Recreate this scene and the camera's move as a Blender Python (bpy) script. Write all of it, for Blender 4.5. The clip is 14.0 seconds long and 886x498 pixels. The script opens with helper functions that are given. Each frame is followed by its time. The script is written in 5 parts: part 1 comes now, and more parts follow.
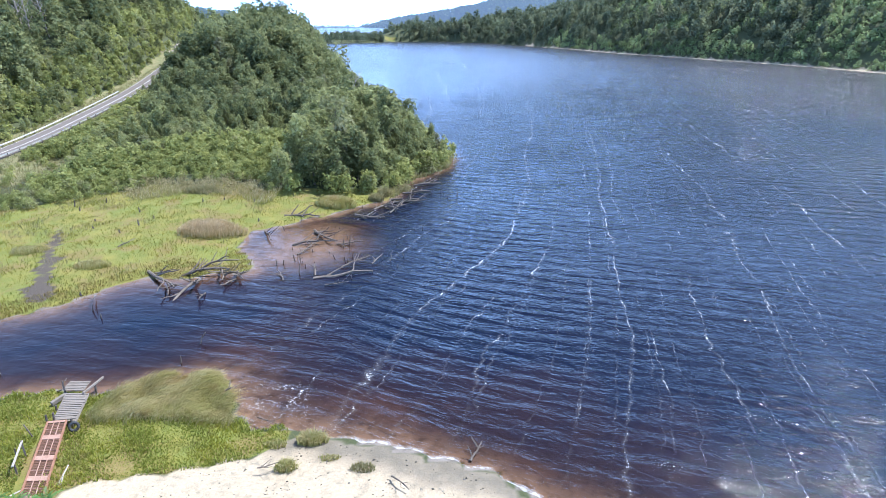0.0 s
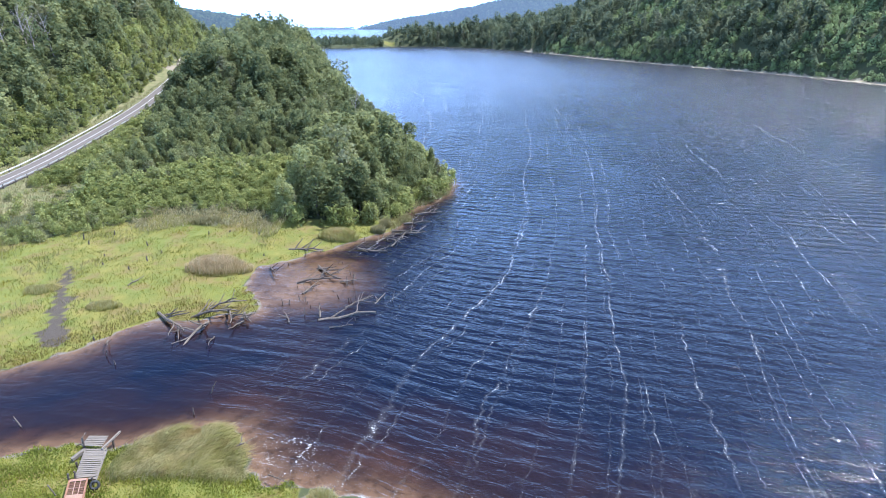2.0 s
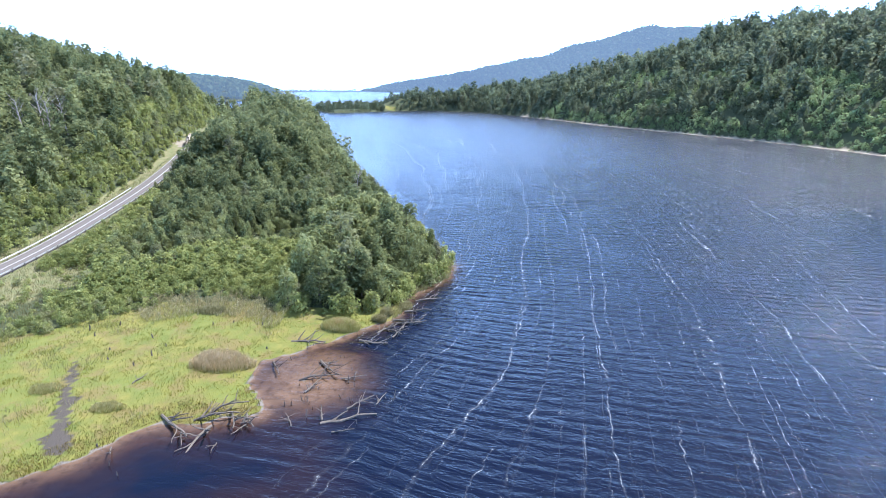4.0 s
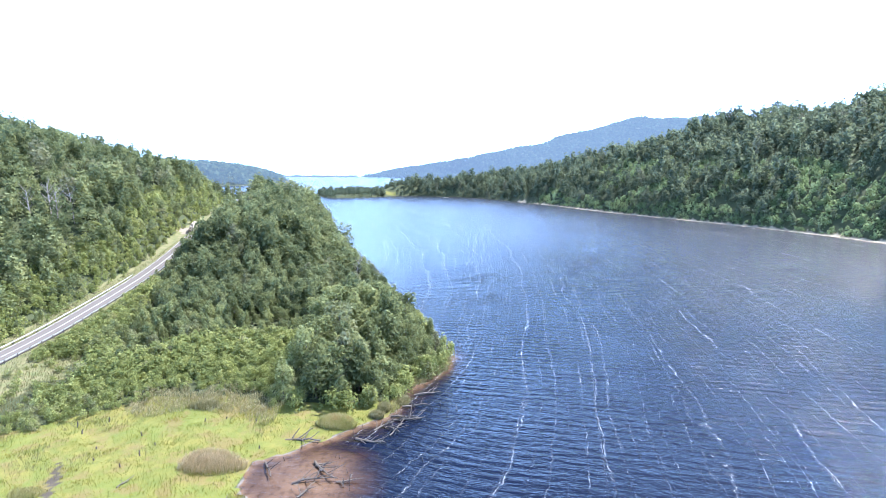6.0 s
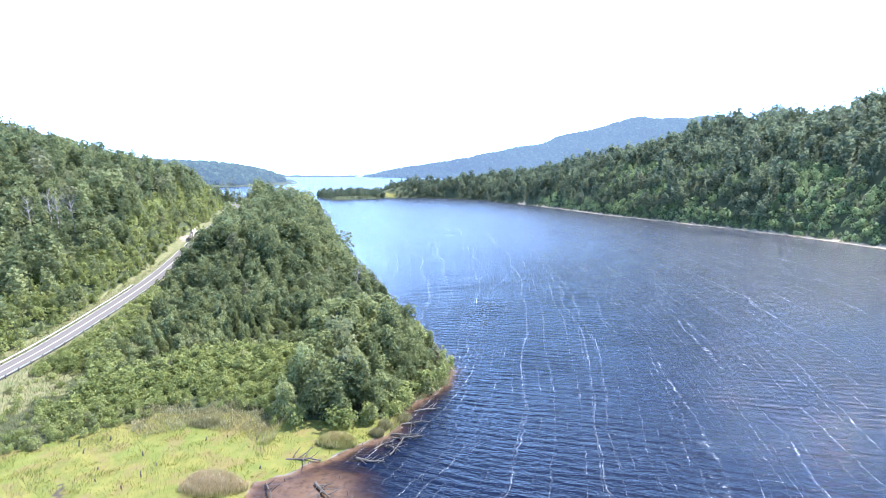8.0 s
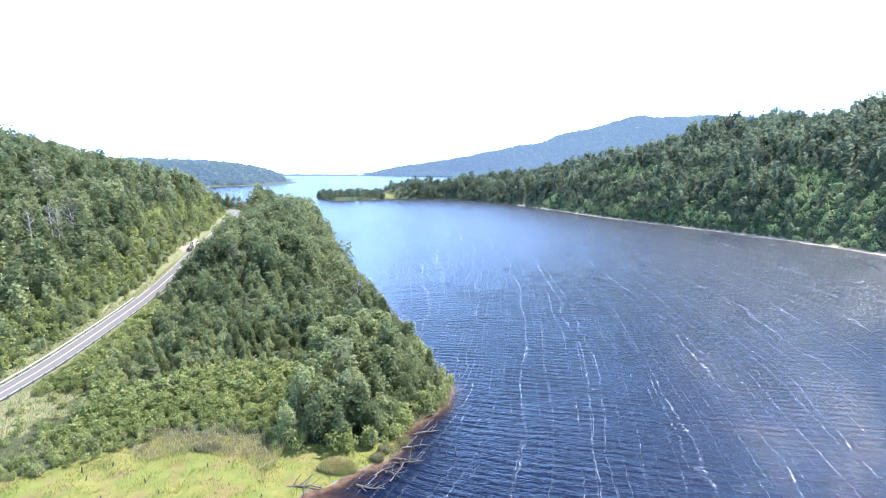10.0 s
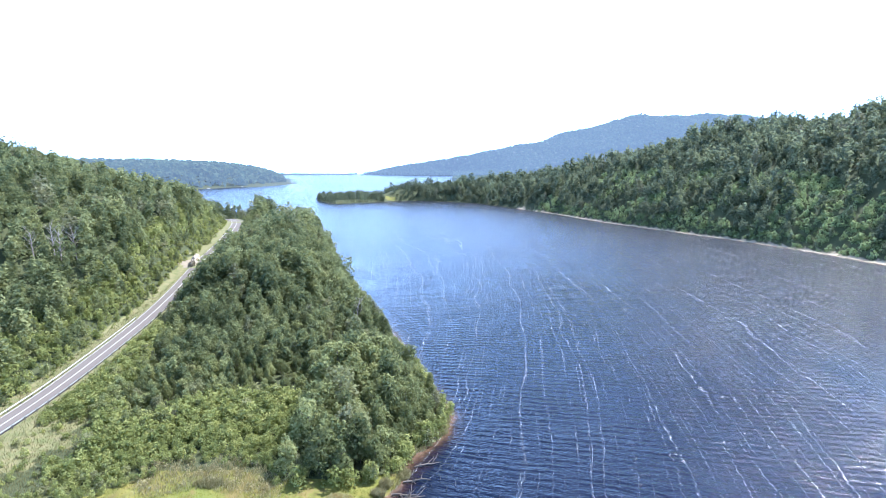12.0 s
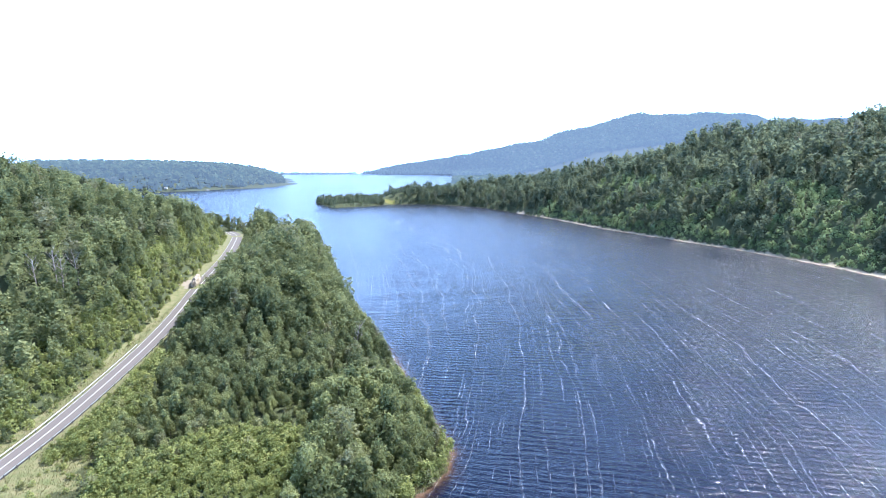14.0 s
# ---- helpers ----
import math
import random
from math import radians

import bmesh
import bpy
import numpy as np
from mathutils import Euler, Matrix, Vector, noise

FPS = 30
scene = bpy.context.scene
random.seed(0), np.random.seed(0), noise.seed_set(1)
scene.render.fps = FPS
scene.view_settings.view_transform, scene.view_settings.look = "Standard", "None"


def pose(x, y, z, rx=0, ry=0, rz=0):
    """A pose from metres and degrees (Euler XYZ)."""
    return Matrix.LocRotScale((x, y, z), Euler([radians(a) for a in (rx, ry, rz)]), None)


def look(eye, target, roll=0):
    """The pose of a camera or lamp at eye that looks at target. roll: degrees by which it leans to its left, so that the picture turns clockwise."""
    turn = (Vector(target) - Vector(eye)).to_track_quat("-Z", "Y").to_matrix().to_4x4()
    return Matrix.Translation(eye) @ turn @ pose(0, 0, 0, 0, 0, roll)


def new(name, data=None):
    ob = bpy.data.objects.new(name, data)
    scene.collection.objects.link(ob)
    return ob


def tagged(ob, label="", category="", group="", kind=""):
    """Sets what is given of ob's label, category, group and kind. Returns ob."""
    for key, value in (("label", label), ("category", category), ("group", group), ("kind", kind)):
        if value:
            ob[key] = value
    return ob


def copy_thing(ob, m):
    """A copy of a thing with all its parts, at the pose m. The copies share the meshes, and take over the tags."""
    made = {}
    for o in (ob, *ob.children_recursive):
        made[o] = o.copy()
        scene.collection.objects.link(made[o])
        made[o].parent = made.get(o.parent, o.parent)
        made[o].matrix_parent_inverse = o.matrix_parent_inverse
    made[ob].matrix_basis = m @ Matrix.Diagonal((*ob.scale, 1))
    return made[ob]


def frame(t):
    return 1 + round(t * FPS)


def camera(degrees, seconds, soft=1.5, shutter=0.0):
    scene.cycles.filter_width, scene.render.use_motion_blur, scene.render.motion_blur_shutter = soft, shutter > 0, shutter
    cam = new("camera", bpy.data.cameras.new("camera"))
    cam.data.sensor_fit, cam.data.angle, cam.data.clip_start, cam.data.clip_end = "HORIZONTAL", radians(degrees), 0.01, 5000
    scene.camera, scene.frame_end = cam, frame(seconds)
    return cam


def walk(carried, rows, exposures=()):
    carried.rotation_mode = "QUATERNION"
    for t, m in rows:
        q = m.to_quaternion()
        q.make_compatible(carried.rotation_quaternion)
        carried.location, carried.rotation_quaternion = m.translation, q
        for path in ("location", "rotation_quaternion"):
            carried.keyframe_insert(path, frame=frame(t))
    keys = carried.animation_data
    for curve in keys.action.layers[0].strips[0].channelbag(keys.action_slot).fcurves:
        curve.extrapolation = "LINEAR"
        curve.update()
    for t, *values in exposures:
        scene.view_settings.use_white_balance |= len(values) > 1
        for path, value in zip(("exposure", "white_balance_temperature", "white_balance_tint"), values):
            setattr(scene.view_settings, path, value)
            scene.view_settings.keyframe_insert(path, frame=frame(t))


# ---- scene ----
# ---- camera ----
PATH = [
    (0.0, pose(0.36, 0.08, 30.00, 67.60, 0.10, 0.23)),
    (0.5, pose(0.28, 0.05, 30.87, 67.61, 0.03, 0.17)),
    (1.0, pose(0.20, 0.01, 32.34, 67.63, 0.01, 0.14)),
    (1.5, pose(0.13, -0.03, 33.97, 67.60, -0.04, 0.12)),
    (2.0, pose(0.12, -0.04, 36.03, 67.70, 0.02, 0.14)),
    (2.5, pose(0.12, -0.06, 38.02, 67.68, 0.05, 0.14)),
    (3.0, pose(0.11, -0.08, 40.34, 67.72, 0.10, 0.20)),
    (3.2, pose(0.12, -0.09, 40.95, 67.90, 0.05, 0.15)),
    (3.5, pose(0.02, -0.09, 41.80, 69.93, 0.05, 0.15)),
    (3.7, pose(-0.04, -0.10, 42.34, 71.55, 0.03, 0.10)),
    (4.7, pose(0.00, -0.09, 44.00, 75.60, 0.00, 0.03)),
    (5.8, pose(-0.06, -0.08, 45.08, 79.77, -0.06, -0.05)),
    (6.0, pose(-0.11, -0.10, 45.08, 81.99, -0.08, -0.05)),
    (6.5, pose(-0.14, -0.10, 45.42, 81.99, -0.08, -0.07)),
    (7.0, pose(-0.13, -0.08, 46.31, 81.96, -0.06, -0.07)),
    (7.5, pose(-0.13, -0.07, 47.43, 81.93, -0.07, -0.08)),
    (8.0, pose(-0.14, -0.06, 48.68, 81.95, -0.10, -0.08)),
    (10.5, pose(-0.11, -0.04, 55.71, 81.69, -0.11, -0.11)),
    (11.0, pose(-0.10, -0.01, 57.47, 81.64, -0.06, -0.13)),
    (11.5, pose(-0.08, 0.02, 59.07, 81.62, -0.02, -0.11)),
    (12.0, pose(-0.07, 0.06, 61.60, 81.57, 0.01, -0.10)),
    (12.5, pose(-0.05, 0.12, 63.84, 81.54, 0.05, -0.11)),
    (13.0, pose(-0.05, 0.16, 66.81, 81.46, 0.09, -0.13)),
    (13.5, pose(-0.06, 0.20, 69.09, 81.43, 0.10, -0.15)),
    (14.0, pose(-0.07, 0.23, 71.88, 81.34, 0.11, -0.17)),
]
EXPOSURES = [(0.0, 0.9, 5800, 9), (3.2, 0.92, 5800, 9), (6.0, 1.38, 5800, 9), (8.0, 1.39, 5800, 9), (11.5, 1.25, 5800, 9), (14.0, 1.13, 5800, 9)]
cam = camera(78.0, 14.0, soft=0.55)
walk(cam, PATH, EXPOSURES)

# ---- light ----
SUN_AZ, SUN_EL = 60.0, 57.0      # degrees to the right of +y, and above the horizon
world = bpy.data.worlds.new("sky")
scene.world = world
world.use_nodes = True
wn, wl = world.node_tree.nodes, world.node_tree.links
wn.clear()
sky = wn.new("ShaderNodeTexSky")
sky.sky_type, sky.sun_disc = "NISHITA", False
sky.sun_elevation, sky.sun_rotation = radians(SUN_EL), radians(SUN_AZ)
sky.dust_density, sky.air_density, sky.ozone_density = 0.8, 1.0, 1.2
wbg = wn.new("ShaderNodeBackground")
wbg.inputs["Strength"].default_value = 0.1
wout = wn.new("ShaderNodeOutputWorld")
tc = wn.new("ShaderNodeTexCoord")
sep = wn.new("ShaderNodeSeparateXYZ")
veil = wn.new("ShaderNodeMapRange")       # thin bright haze that thickens towards the horizon
veil.interpolation_type = "SMOOTHSTEP"
veil.inputs["From Min"].default_value, veil.inputs["From Max"].default_value = -0.05, 0.56
veil.inputs["To Min"].default_value, veil.inputs["To Max"].default_value = 1.0, 0.0
hazed = wn.new("ShaderNodeMix")
hazed.data_type = "RGBA"
hazed.inputs[7].default_value = (13.5, 21.0, 36.5, 1)
wl.new(tc.outputs["Generated"], sep.inputs[0])
wl.new(sep.outputs["Z"], veil.inputs["Value"])
wl.new(veil.outputs[0], hazed.inputs[0])
wl.new(sky.outputs[0], hazed.inputs[6])
wl.new(hazed.outputs[2], wbg.inputs[0])
wl.new(wbg.outputs[0], wout.inputs[0])

sun_data = bpy.data.lights.new("sun", "SUN")
sun_data.energy, sun_data.angle, sun_data.color = 5.0, radians(0.55), (1.0, 0.96, 0.9)
sun = new("sun", sun_data)
sdir = Vector((math.sin(radians(SUN_AZ)) * math.cos(radians(SUN_EL)), math.cos(radians(SUN_AZ)) * math.cos(radians(SUN_EL)), math.sin(radians(SUN_EL))))
sun.matrix_world = look(sdir * 100, (0, 0, 0))


# ---- materials ----
class Nodes:
    """Short hand for building a node material."""

    def __init__(self, name):
        self.mat = bpy.data.materials.new(name)
        self.mat.use_nodes = True
        self.tree = self.mat.node_tree
        self.tree.nodes.clear()
        self.out = self.tree.nodes.new("ShaderNodeOutputMaterial")

    def put(self, value, socket):
        if isinstance(value, bpy.types.NodeSocket):
            self.tree.links.new(value, socket)
        elif isinstance(value, (tuple, list)) and len(value) == 3 and socket.type == "RGBA":
            socket.default_value = (*value, 1)
        else:
            socket.default_value = value

    def node(self, kind, out=0, ins=(), operation="", clamp=False, attribute_name=""):
        n = self.tree.nodes.new("ShaderNode" + kind)
        if operation:
            n.operation = operation
        if clamp:
            n.clamp = True
        if attribute_name:
            n.attribute_name = attribute_name
        for k, v in dict(ins).items():
            self.put(v, n.inputs[k])
        return n.outputs[out]

    def position(self):
        return self.node("NewGeometry", "Position")

    def island(self):
        return self.node("NewGeometry", "Random Per Island")

    def object_random(self):
        return self.node("ObjectInfo", "Random")

    def attr(self, name):
        return self.node("Attribute", "Fac", attribute_name=name)

    def noise(self, scale, vector=None, detail=3.0, rough=0.55, distortion=0.0):
        return self.node("TexNoise", 0, {"Vector": vector or self.position(), "Scale": scale, "Detail": detail, "Roughness": rough, "Distortion": distortion})

    def math(self, op, a, b=0.0, c=0.0):
        return self.node("Math", 0, {0: a, 1: b, 2: c}, operation=op)

    def span(self, v, a, b, lo=0.0, hi=1.0):
        return self.node("MapRange", 0, {"Value": v, "From Min": a, "From Max": b, "To Min": lo, "To Max": hi}, clamp=True)

    def mix(self, f, a, b):
        n = self.tree.nodes.new("ShaderNodeMix")
        n.data_type = "RGBA"
        self.put(f, n.inputs[0]), self.put(a, n.inputs[6]), self.put(b, n.inputs[7])
        return n.outputs[2]

    def ramp(self, f, *stops):
        n = self.tree.nodes.new("ShaderNodeValToRGB")
        els = n.color_ramp.elements
        while len(els) < len(stops):
            els.new(0.5)
        for e, (p, c) in zip(els, stops):
            e.position, e.color = p, (*c, 1)
        self.put(f, n.inputs[0])
        return n.outputs[0]

    def mapped(self, scale=(1, 1, 1), turn=0.0, vector=None):
        return self.node("Mapping", 0, {"Vector": vector or self.position(), "Scale": scale, "Rotation": (0, 0, radians(turn))})

    def bump(self, height, strength=0.5, distance=0.05, normal=None):
        ins = {"Height": height, "Strength": strength, "Distance": distance}
        if normal:
            ins["Normal"] = normal
        return self.node("Bump", 0, ins)

    def principled(self, color, rough=0.8, normal=None, **more):
        ins = {"Base Color": color, "Roughness": rough, **{k.replace("_", " "): v for k, v in more.items()}}
        if normal:
            ins["Normal"] = normal
        return self.node("BsdfPrincipled", 0, ins)

    def done(self, shader):
        self.tree.links.new(shader, self.out.inputs[0])
        return self.mat


def leaf_material(name, dark, mid, light, tint="", through_light=0.35, dry=(0.26, 0.23, 0.18), haze_glow=0.0):
    """Foliage: colour varies from clump to clump and from plant to plant."""
    n = Nodes(name)
    own = n.attr(tint) if tint else n.object_random()
    clump = n.island()
    f = n.math("ADD", n.math("MULTIPLY", own, 0.6), n.math("MULTIPLY", clump, 0.4))
    col = n.ramp(f, (0.1, dark), (0.5, mid), (0.92, light))
    col = n.mix(n.span(n.math("FRACT", n.math("MULTIPLY", own, 7.31)), 0.9, 1.0, 0.0, 0.55), col, dry)
    pr = n.principled(col, 0.7, Specular_IOR_Level=0.2)
    tr = n.node("BsdfTranslucent", 0, {"Color": n.mix(0.5, col, light)})
    leaf = n.node("MixShader", 0, {0: through_light, 1: pr, 2: tr})
    if haze_glow:                      # distant backdrop: kilometres of haze painted in as a blue glow
        leaf = n.node("MixShader", 0, {0: haze_glow, 1: leaf, 2: n.node("Emission", 0, {"Color": (0.26, 0.37, 0.6), "Strength": 0.68})})
    return n.done(leaf)


LEAF_TREE = leaf_material("tree_leaves", (0.066, 0.09, 0.044), (0.19, 0.214, 0.09), (0.385, 0.4, 0.18), through_light=0.5)
LEAF_WOOD = leaf_material("wood_leaves", (0.055, 0.08, 0.042), (0.16, 0.187, 0.084), (0.34, 0.355, 0.165), "tint", 0.5)
LEAF_THICKET = leaf_material("thicket_leaves", (0.115, 0.17, 0.085), (0.22, 0.29, 0.135), (0.34, 0.41, 0.2), "tint", 0.5)
LEAF_FAR = leaf_material("far_leaves", (0.05, 0.076, 0.056), (0.135, 0.165, 0.11), (0.285, 0.32, 0.18), "tint", 0.5)
# the next two glow faintly blue for painted haze, the backdrop more
LEAF_HEADLAND = leaf_material("headland_leaves", (0.05, 0.085, 0.05), (0.11, 0.15, 0.075), (0.2, 0.24, 0.11), "tint", 0.4, haze_glow=0.4)
LEAF_BACKDROP = leaf_material("backdrop_leaves", (0.04, 0.075, 0.045), (0.09, 0.14, 0.075), (0.18, 0.23, 0.11), "tint", 0.3, haze_glow=0.6)
LEAF_SHRUB = leaf_material("shrub_leaves", (0.105, 0.135, 0.046), (0.24, 0.27, 0.09), (0.43, 0.44, 0.17), "tint", 0.52)
LEAF_SCRUB = leaf_material("dry_scrub_leaves", (0.17, 0.15, 0.075), (0.29, 0.25, 0.13), (0.42, 0.37, 0.21), "tint", 0.4)


def grass_material(name, low, mid, high, patches=()):
    """Blades: colour varies blade by blade and along their length."""
    n = Nodes(name)
    col = n.mix(n.math("MULTIPLY", n.attr("tip"), n.span(n.island(), 0, 1, 0.5, 1.0)), low, n.mix(n.island(), mid, high))
    col = n.mix(n.span(n.noise(0.5, detail=3), 0.4, 0.65, 0, 0.5), col, n.mix(0.5, low, mid))
    for k, (size, lo, hi, tone) in enumerate(patches):
        col = n.mix(n.span(n.noise(size, n.mapped((1, 1, 1), 37.0 * k), 4, 0.62), lo, hi, 0, 0.85), col, n.mix(n.island(), tone, mid))
    tr = n.node("BsdfTranslucent", 0, {"Color": col})
    return n.done(n.node("MixShader", 0, {0: 0.55, 1: n.principled(col, 0.6, Specular_IOR_Level=0.3), 2: tr}))


GRASS_TALL = grass_material("tall_grass", (0.27, 0.28, 0.09), (0.48, 0.41, 0.19), (0.68, 0.57, 0.34),
                            ((0.22, 0.46, 0.6, (0.27, 0.3, 0.08)), (0.4, 0.56, 0.68, (0.34, 0.22, 0.1))))
GRASS_MARSH = grass_material("marsh_grass", (0.125, 0.142, 0.024), (0.215, 0.222, 0.038), (0.325, 0.285, 0.078),
                             ((0.09, 0.47, 0.6, (0.34, 0.27, 0.03)), (0.16, 0.52, 0.62, (0.12, 0.19, 0.035)), (0.3, 0.55, 0.66, (0.25, 0.16, 0.07))))
SEDGE = grass_material("channel_sedge", (0.13, 0.12, 0.03), (0.22, 0.19, 0.05), (0.32, 0.22, 0.09))
GRASS_BRIGHT = grass_material("lush_grass", (0.165, 0.21, 0.035), (0.25, 0.29, 0.045), (0.42, 0.39, 0.1),
                              ((0.25, 0.48, 0.6, (0.4, 0.36, 0.07)), (0.5, 0.55, 0.65, (0.3, 0.25, 0.1))))
REED = grass_material("reed_blades", (0.24, 0.23, 0.09), (0.60, 0.43, 0.27), (0.74, 0.57, 0.39))
BLEACHED = grass_material("bleached_grass", (0.24, 0.23, 0.09), (0.46, 0.39, 0.22), (0.62, 0.53, 0.36))
GRASS_DRY = grass_material("dry_grass", (0.17, 0.17, 0.07), (0.34, 0.3, 0.15), (0.47, 0.41, 0.24))


def bark_material():
    n = Nodes("bark")
    v = n.noise(14.0, n.mapped((1, 1, 0.2)), 5)
    col = n.mix(v, (0.06, 0.05, 0.04), (0.22, 0.19, 0.16))
    return n.done(n.principled(col, 0.9, n.bump(v, 0.6, 0.03)))


BARK = bark_material()


def ground_material():
    n = Nodes("ground")
    p = n.position()
    big, mid, fine = n.noise(0.09, p, 4), n.noise(0.55, p, 5), n.noise(5.0, p, 6, 0.7)
    marsh = n.mix(n.span(mid, 0.35, 0.68), (0.13, 0.143, 0.026), (0.23, 0.2, 0.045))
    marsh = n.mix(n.span(big, 0.45, 0.65, 0, 0.7), marsh, (0.14, 0.17, 0.03))
    marsh = n.mix(n.span(n.noise(0.22, p, 5, 0.65), 0.5, 0.6, 0, 0.85), marsh, (0.19, 0.14, 0.05))
    marsh = n.mix(n.span(fine, 0.5, 0.75, 0, 0.55), marsh, (0.08, 0.12, 0.03))
    sand = n.mix(n.span(fine, 0.3, 0.75), (0.46, 0.38, 0.275), (0.34, 0.275, 0.195))
    sand = n.mix(n.span(n.noise(1.4, p, 6, 0.7), 0.5, 0.68, 0, 0.7), sand, (0.18, 0.165, 0.13))
    sand = n.mix(n.math("MULTIPLY", n.attr("damp"), n.span(mid, 0.3, 0.6, 0.75, 1.0)), sand, (0.15, 0.13, 0.1))
    mud = n.mix(mid, (0.15, 0.13, 0.115), (0.24, 0.21, 0.185))
    peat = n.mix(fine, (0.045, 0.035, 0.028), (0.10, 0.08, 0.065))
    mud = n.mix(n.span(n.noise(0.8, p, 5, 0.7), 0.48, 0.66, 0, 0.7), mud, (0.055, 0.048, 0.042))
    wood = n.mix(fine, (0.03, 0.04, 0.015), (0.08, 0.09, 0.035))
    dry = n.mix(n.span(mid, 0.35, 0.65), (0.22, 0.19, 0.10), (0.13, 0.145, 0.055))
    dry = n.mix(n.span(fine, 0.5, 0.7, 0, 0.5), dry, (0.12, 0.15, 0.05))
    rock = n.mix(fine, (0.19, 0.155, 0.12), (0.33, 0.28, 0.22))
    edge = n.math("MULTIPLY", n.math("SUBTRACT", mid, 0.5), 0.9)
    col = wood
    for name, c in (("dry", dry), ("marsh", marsh), ("mud", mud), ("peat", peat), ("sand", sand), ("rock", rock)):
        col = n.mix(n.span(n.math("ADD", n.attr(name), edge), 0.35, 0.65), col, c)
    land_ = n.principled(col, 0.92, n.bump(n.math("ADD", fine, mid), 0.6, 0.12))
    haze_glow = n.span(n.node("SeparateXYZ", 1, {0: p}), 1300, 3200, 0.0, 0.6)       # far ground fades into painted haze, a blue glow
    return n.done(n.node("MixShader", 0, {0: haze_glow, 1: land_, 2: n.node("Emission", 0, {"Color": (0.26, 0.37, 0.6), "Strength": 0.68})}))


def water_material():
    n = Nodes("water")
    # coordinates that follow the wind: u across the foam rows, v along them
    u, v = n.attr("across"), n.attr("downwind")
    flow = n.node("CombineXYZ", 0, {0: u, 1: v})

    def stretched(k, shift=0.0):
        return n.node("Mapping", 0, {"Vector": flow, "Scale": (k, 1, 1), "Location": (shift, shift * 1.7, 0)})

    calm = n.attr("calm")
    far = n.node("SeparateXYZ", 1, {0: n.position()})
    gust = n.span(n.noise(0.02, stretched(1.0), 3), 0.3, 0.7, 0.6, 1.2)
    fetch_sea = n.math("MULTIPLY", gust, n.math("ADD", n.span(far, 50, 260, 0.75, 2.5), n.span(far, 500, 1300, 0.0, 2.0)))      # the sea is higher up the open lake
    rough_sea = n.math("MULTIPLY", n.span(calm, 0, 1, 1.0, 0.2), fetch_sea)
    # long-crested wind waves, shorter chop between them, ripples
    wave = n.tree.nodes.new("ShaderNodeTexWave")
    wave.wave_type, wave.bands_direction, wave.wave_profile = "BANDS", "Y", "SIN"
    n.put(stretched(0.3), wave.inputs["Vector"])
    for k, val in (("Scale", 0.12), ("Distortion", 5.5), ("Detail", 3.0), ("Detail Scale", 1.6), ("Detail Roughness", 0.6)):
        wave.inputs[k].default_value = val
    sets = n.span(n.noise(0.09, stretched(0.7, 9.0), 2), 0.35, 0.65, 0.25, 1.0)
    chop = n.noise(1.1, stretched(0.45), 3, 0.55, 0.6)
    ripple = n.noise(2.4, stretched(0.55, 3.0), 3, 0.65, 0.3)
    height = n.math("ADD", n.math("MULTIPLY", n.math("MULTIPLY", wave.outputs[1], sets), WAVE),
                    n.math("ADD", n.math("MULTIPLY", chop, CHOP), n.math("MULTIPLY", ripple, RIPPLE)))
    normal = n.node("Bump", 0, {"Height": n.math("MULTIPLY", height, rough_sea), "Strength": 1.0, "Distance": 1.0})
    # foam: thin wind rows, beaded along their length; crest flecks for whitecaps and painted sun glints
    open_water = n.span(calm, 0, 0.7, 1, 0)
    grain = n.noise(5.2, flow, 3, 0.8)
    long_way = n.node("Mapping", 0, {"Vector": flow, "Scale": (1, 0.3, 1)})
    warp = n.noise(0.05, long_way, 3, 0.5)
    gaps = n.span(n.noise(0.33, stretched(0.8, 7.0), 4, 0.7), 0.35, 0.6)
    wander = n.span(n.noise(0.45, flow, 3, 0.6), 0.25, 0.75, -0.35, 0.35)
    rows_ = None
    for spacing, half, sway, seed, lo, hi in ((6.6, 0.2, 1.6, 0.0, 0.38, 0.58), (3.1, 0.14, 2.6, 41.0, 0.4, 0.62), (17.0, 0.28, 0.9, 17.0, 0.32, 0.5)):
        row = n.math("ADD", n.math("DIVIDE", n.math("ADD", n.math("ADD", u, wander), seed), spacing), n.math("MULTIPLY", warp, sway))
        row = n.math("MULTIPLY", n.math("ABSOLUTE", n.math("SUBTRACT", n.math("FRACT", row), 0.5)), spacing)
        line = n.math("POWER", n.span(row, 0.0, half, 1.0, 0.0), 1.4)
        patch = n.span(n.noise(0.15, n.node("Mapping", 0, {"Vector": flow, "Scale": (1, 0.3, 1), "Location": (seed, seed, 0)}), 4, 0.65), lo, hi)
        bit = n.math("MULTIPLY", n.math("MULTIPLY", line, patch), gaps)
        rows_ = bit if rows_ is None else n.math("MAXIMUM", rows_, bit)
    # white crest flecks: part breaking foam, part sun sparkle painted in
    crest = n.math("MULTIPLY", n.span(n.noise(0.62, stretched(0.2, 5.0), 4, 0.65), 0.56, 0.66), n.span(wave.outputs[1], 0.3, 0.8))
    fetch = n.math("MULTIPLY", n.span(u, 5, 45, 0.0, 1.0), n.span(far, 60, 150, 1.0, 0.35))
    field = n.math("MULTIPLY", n.span(n.noise(0.05, flow, 2), 0.4, 0.62, 0.3, 1.0), fetch)
    likely = n.math("ADD", n.math("MULTIPLY", rows_, 0.215), n.math("MULTIPLY", n.math("MULTIPLY", crest, field), 0.17))
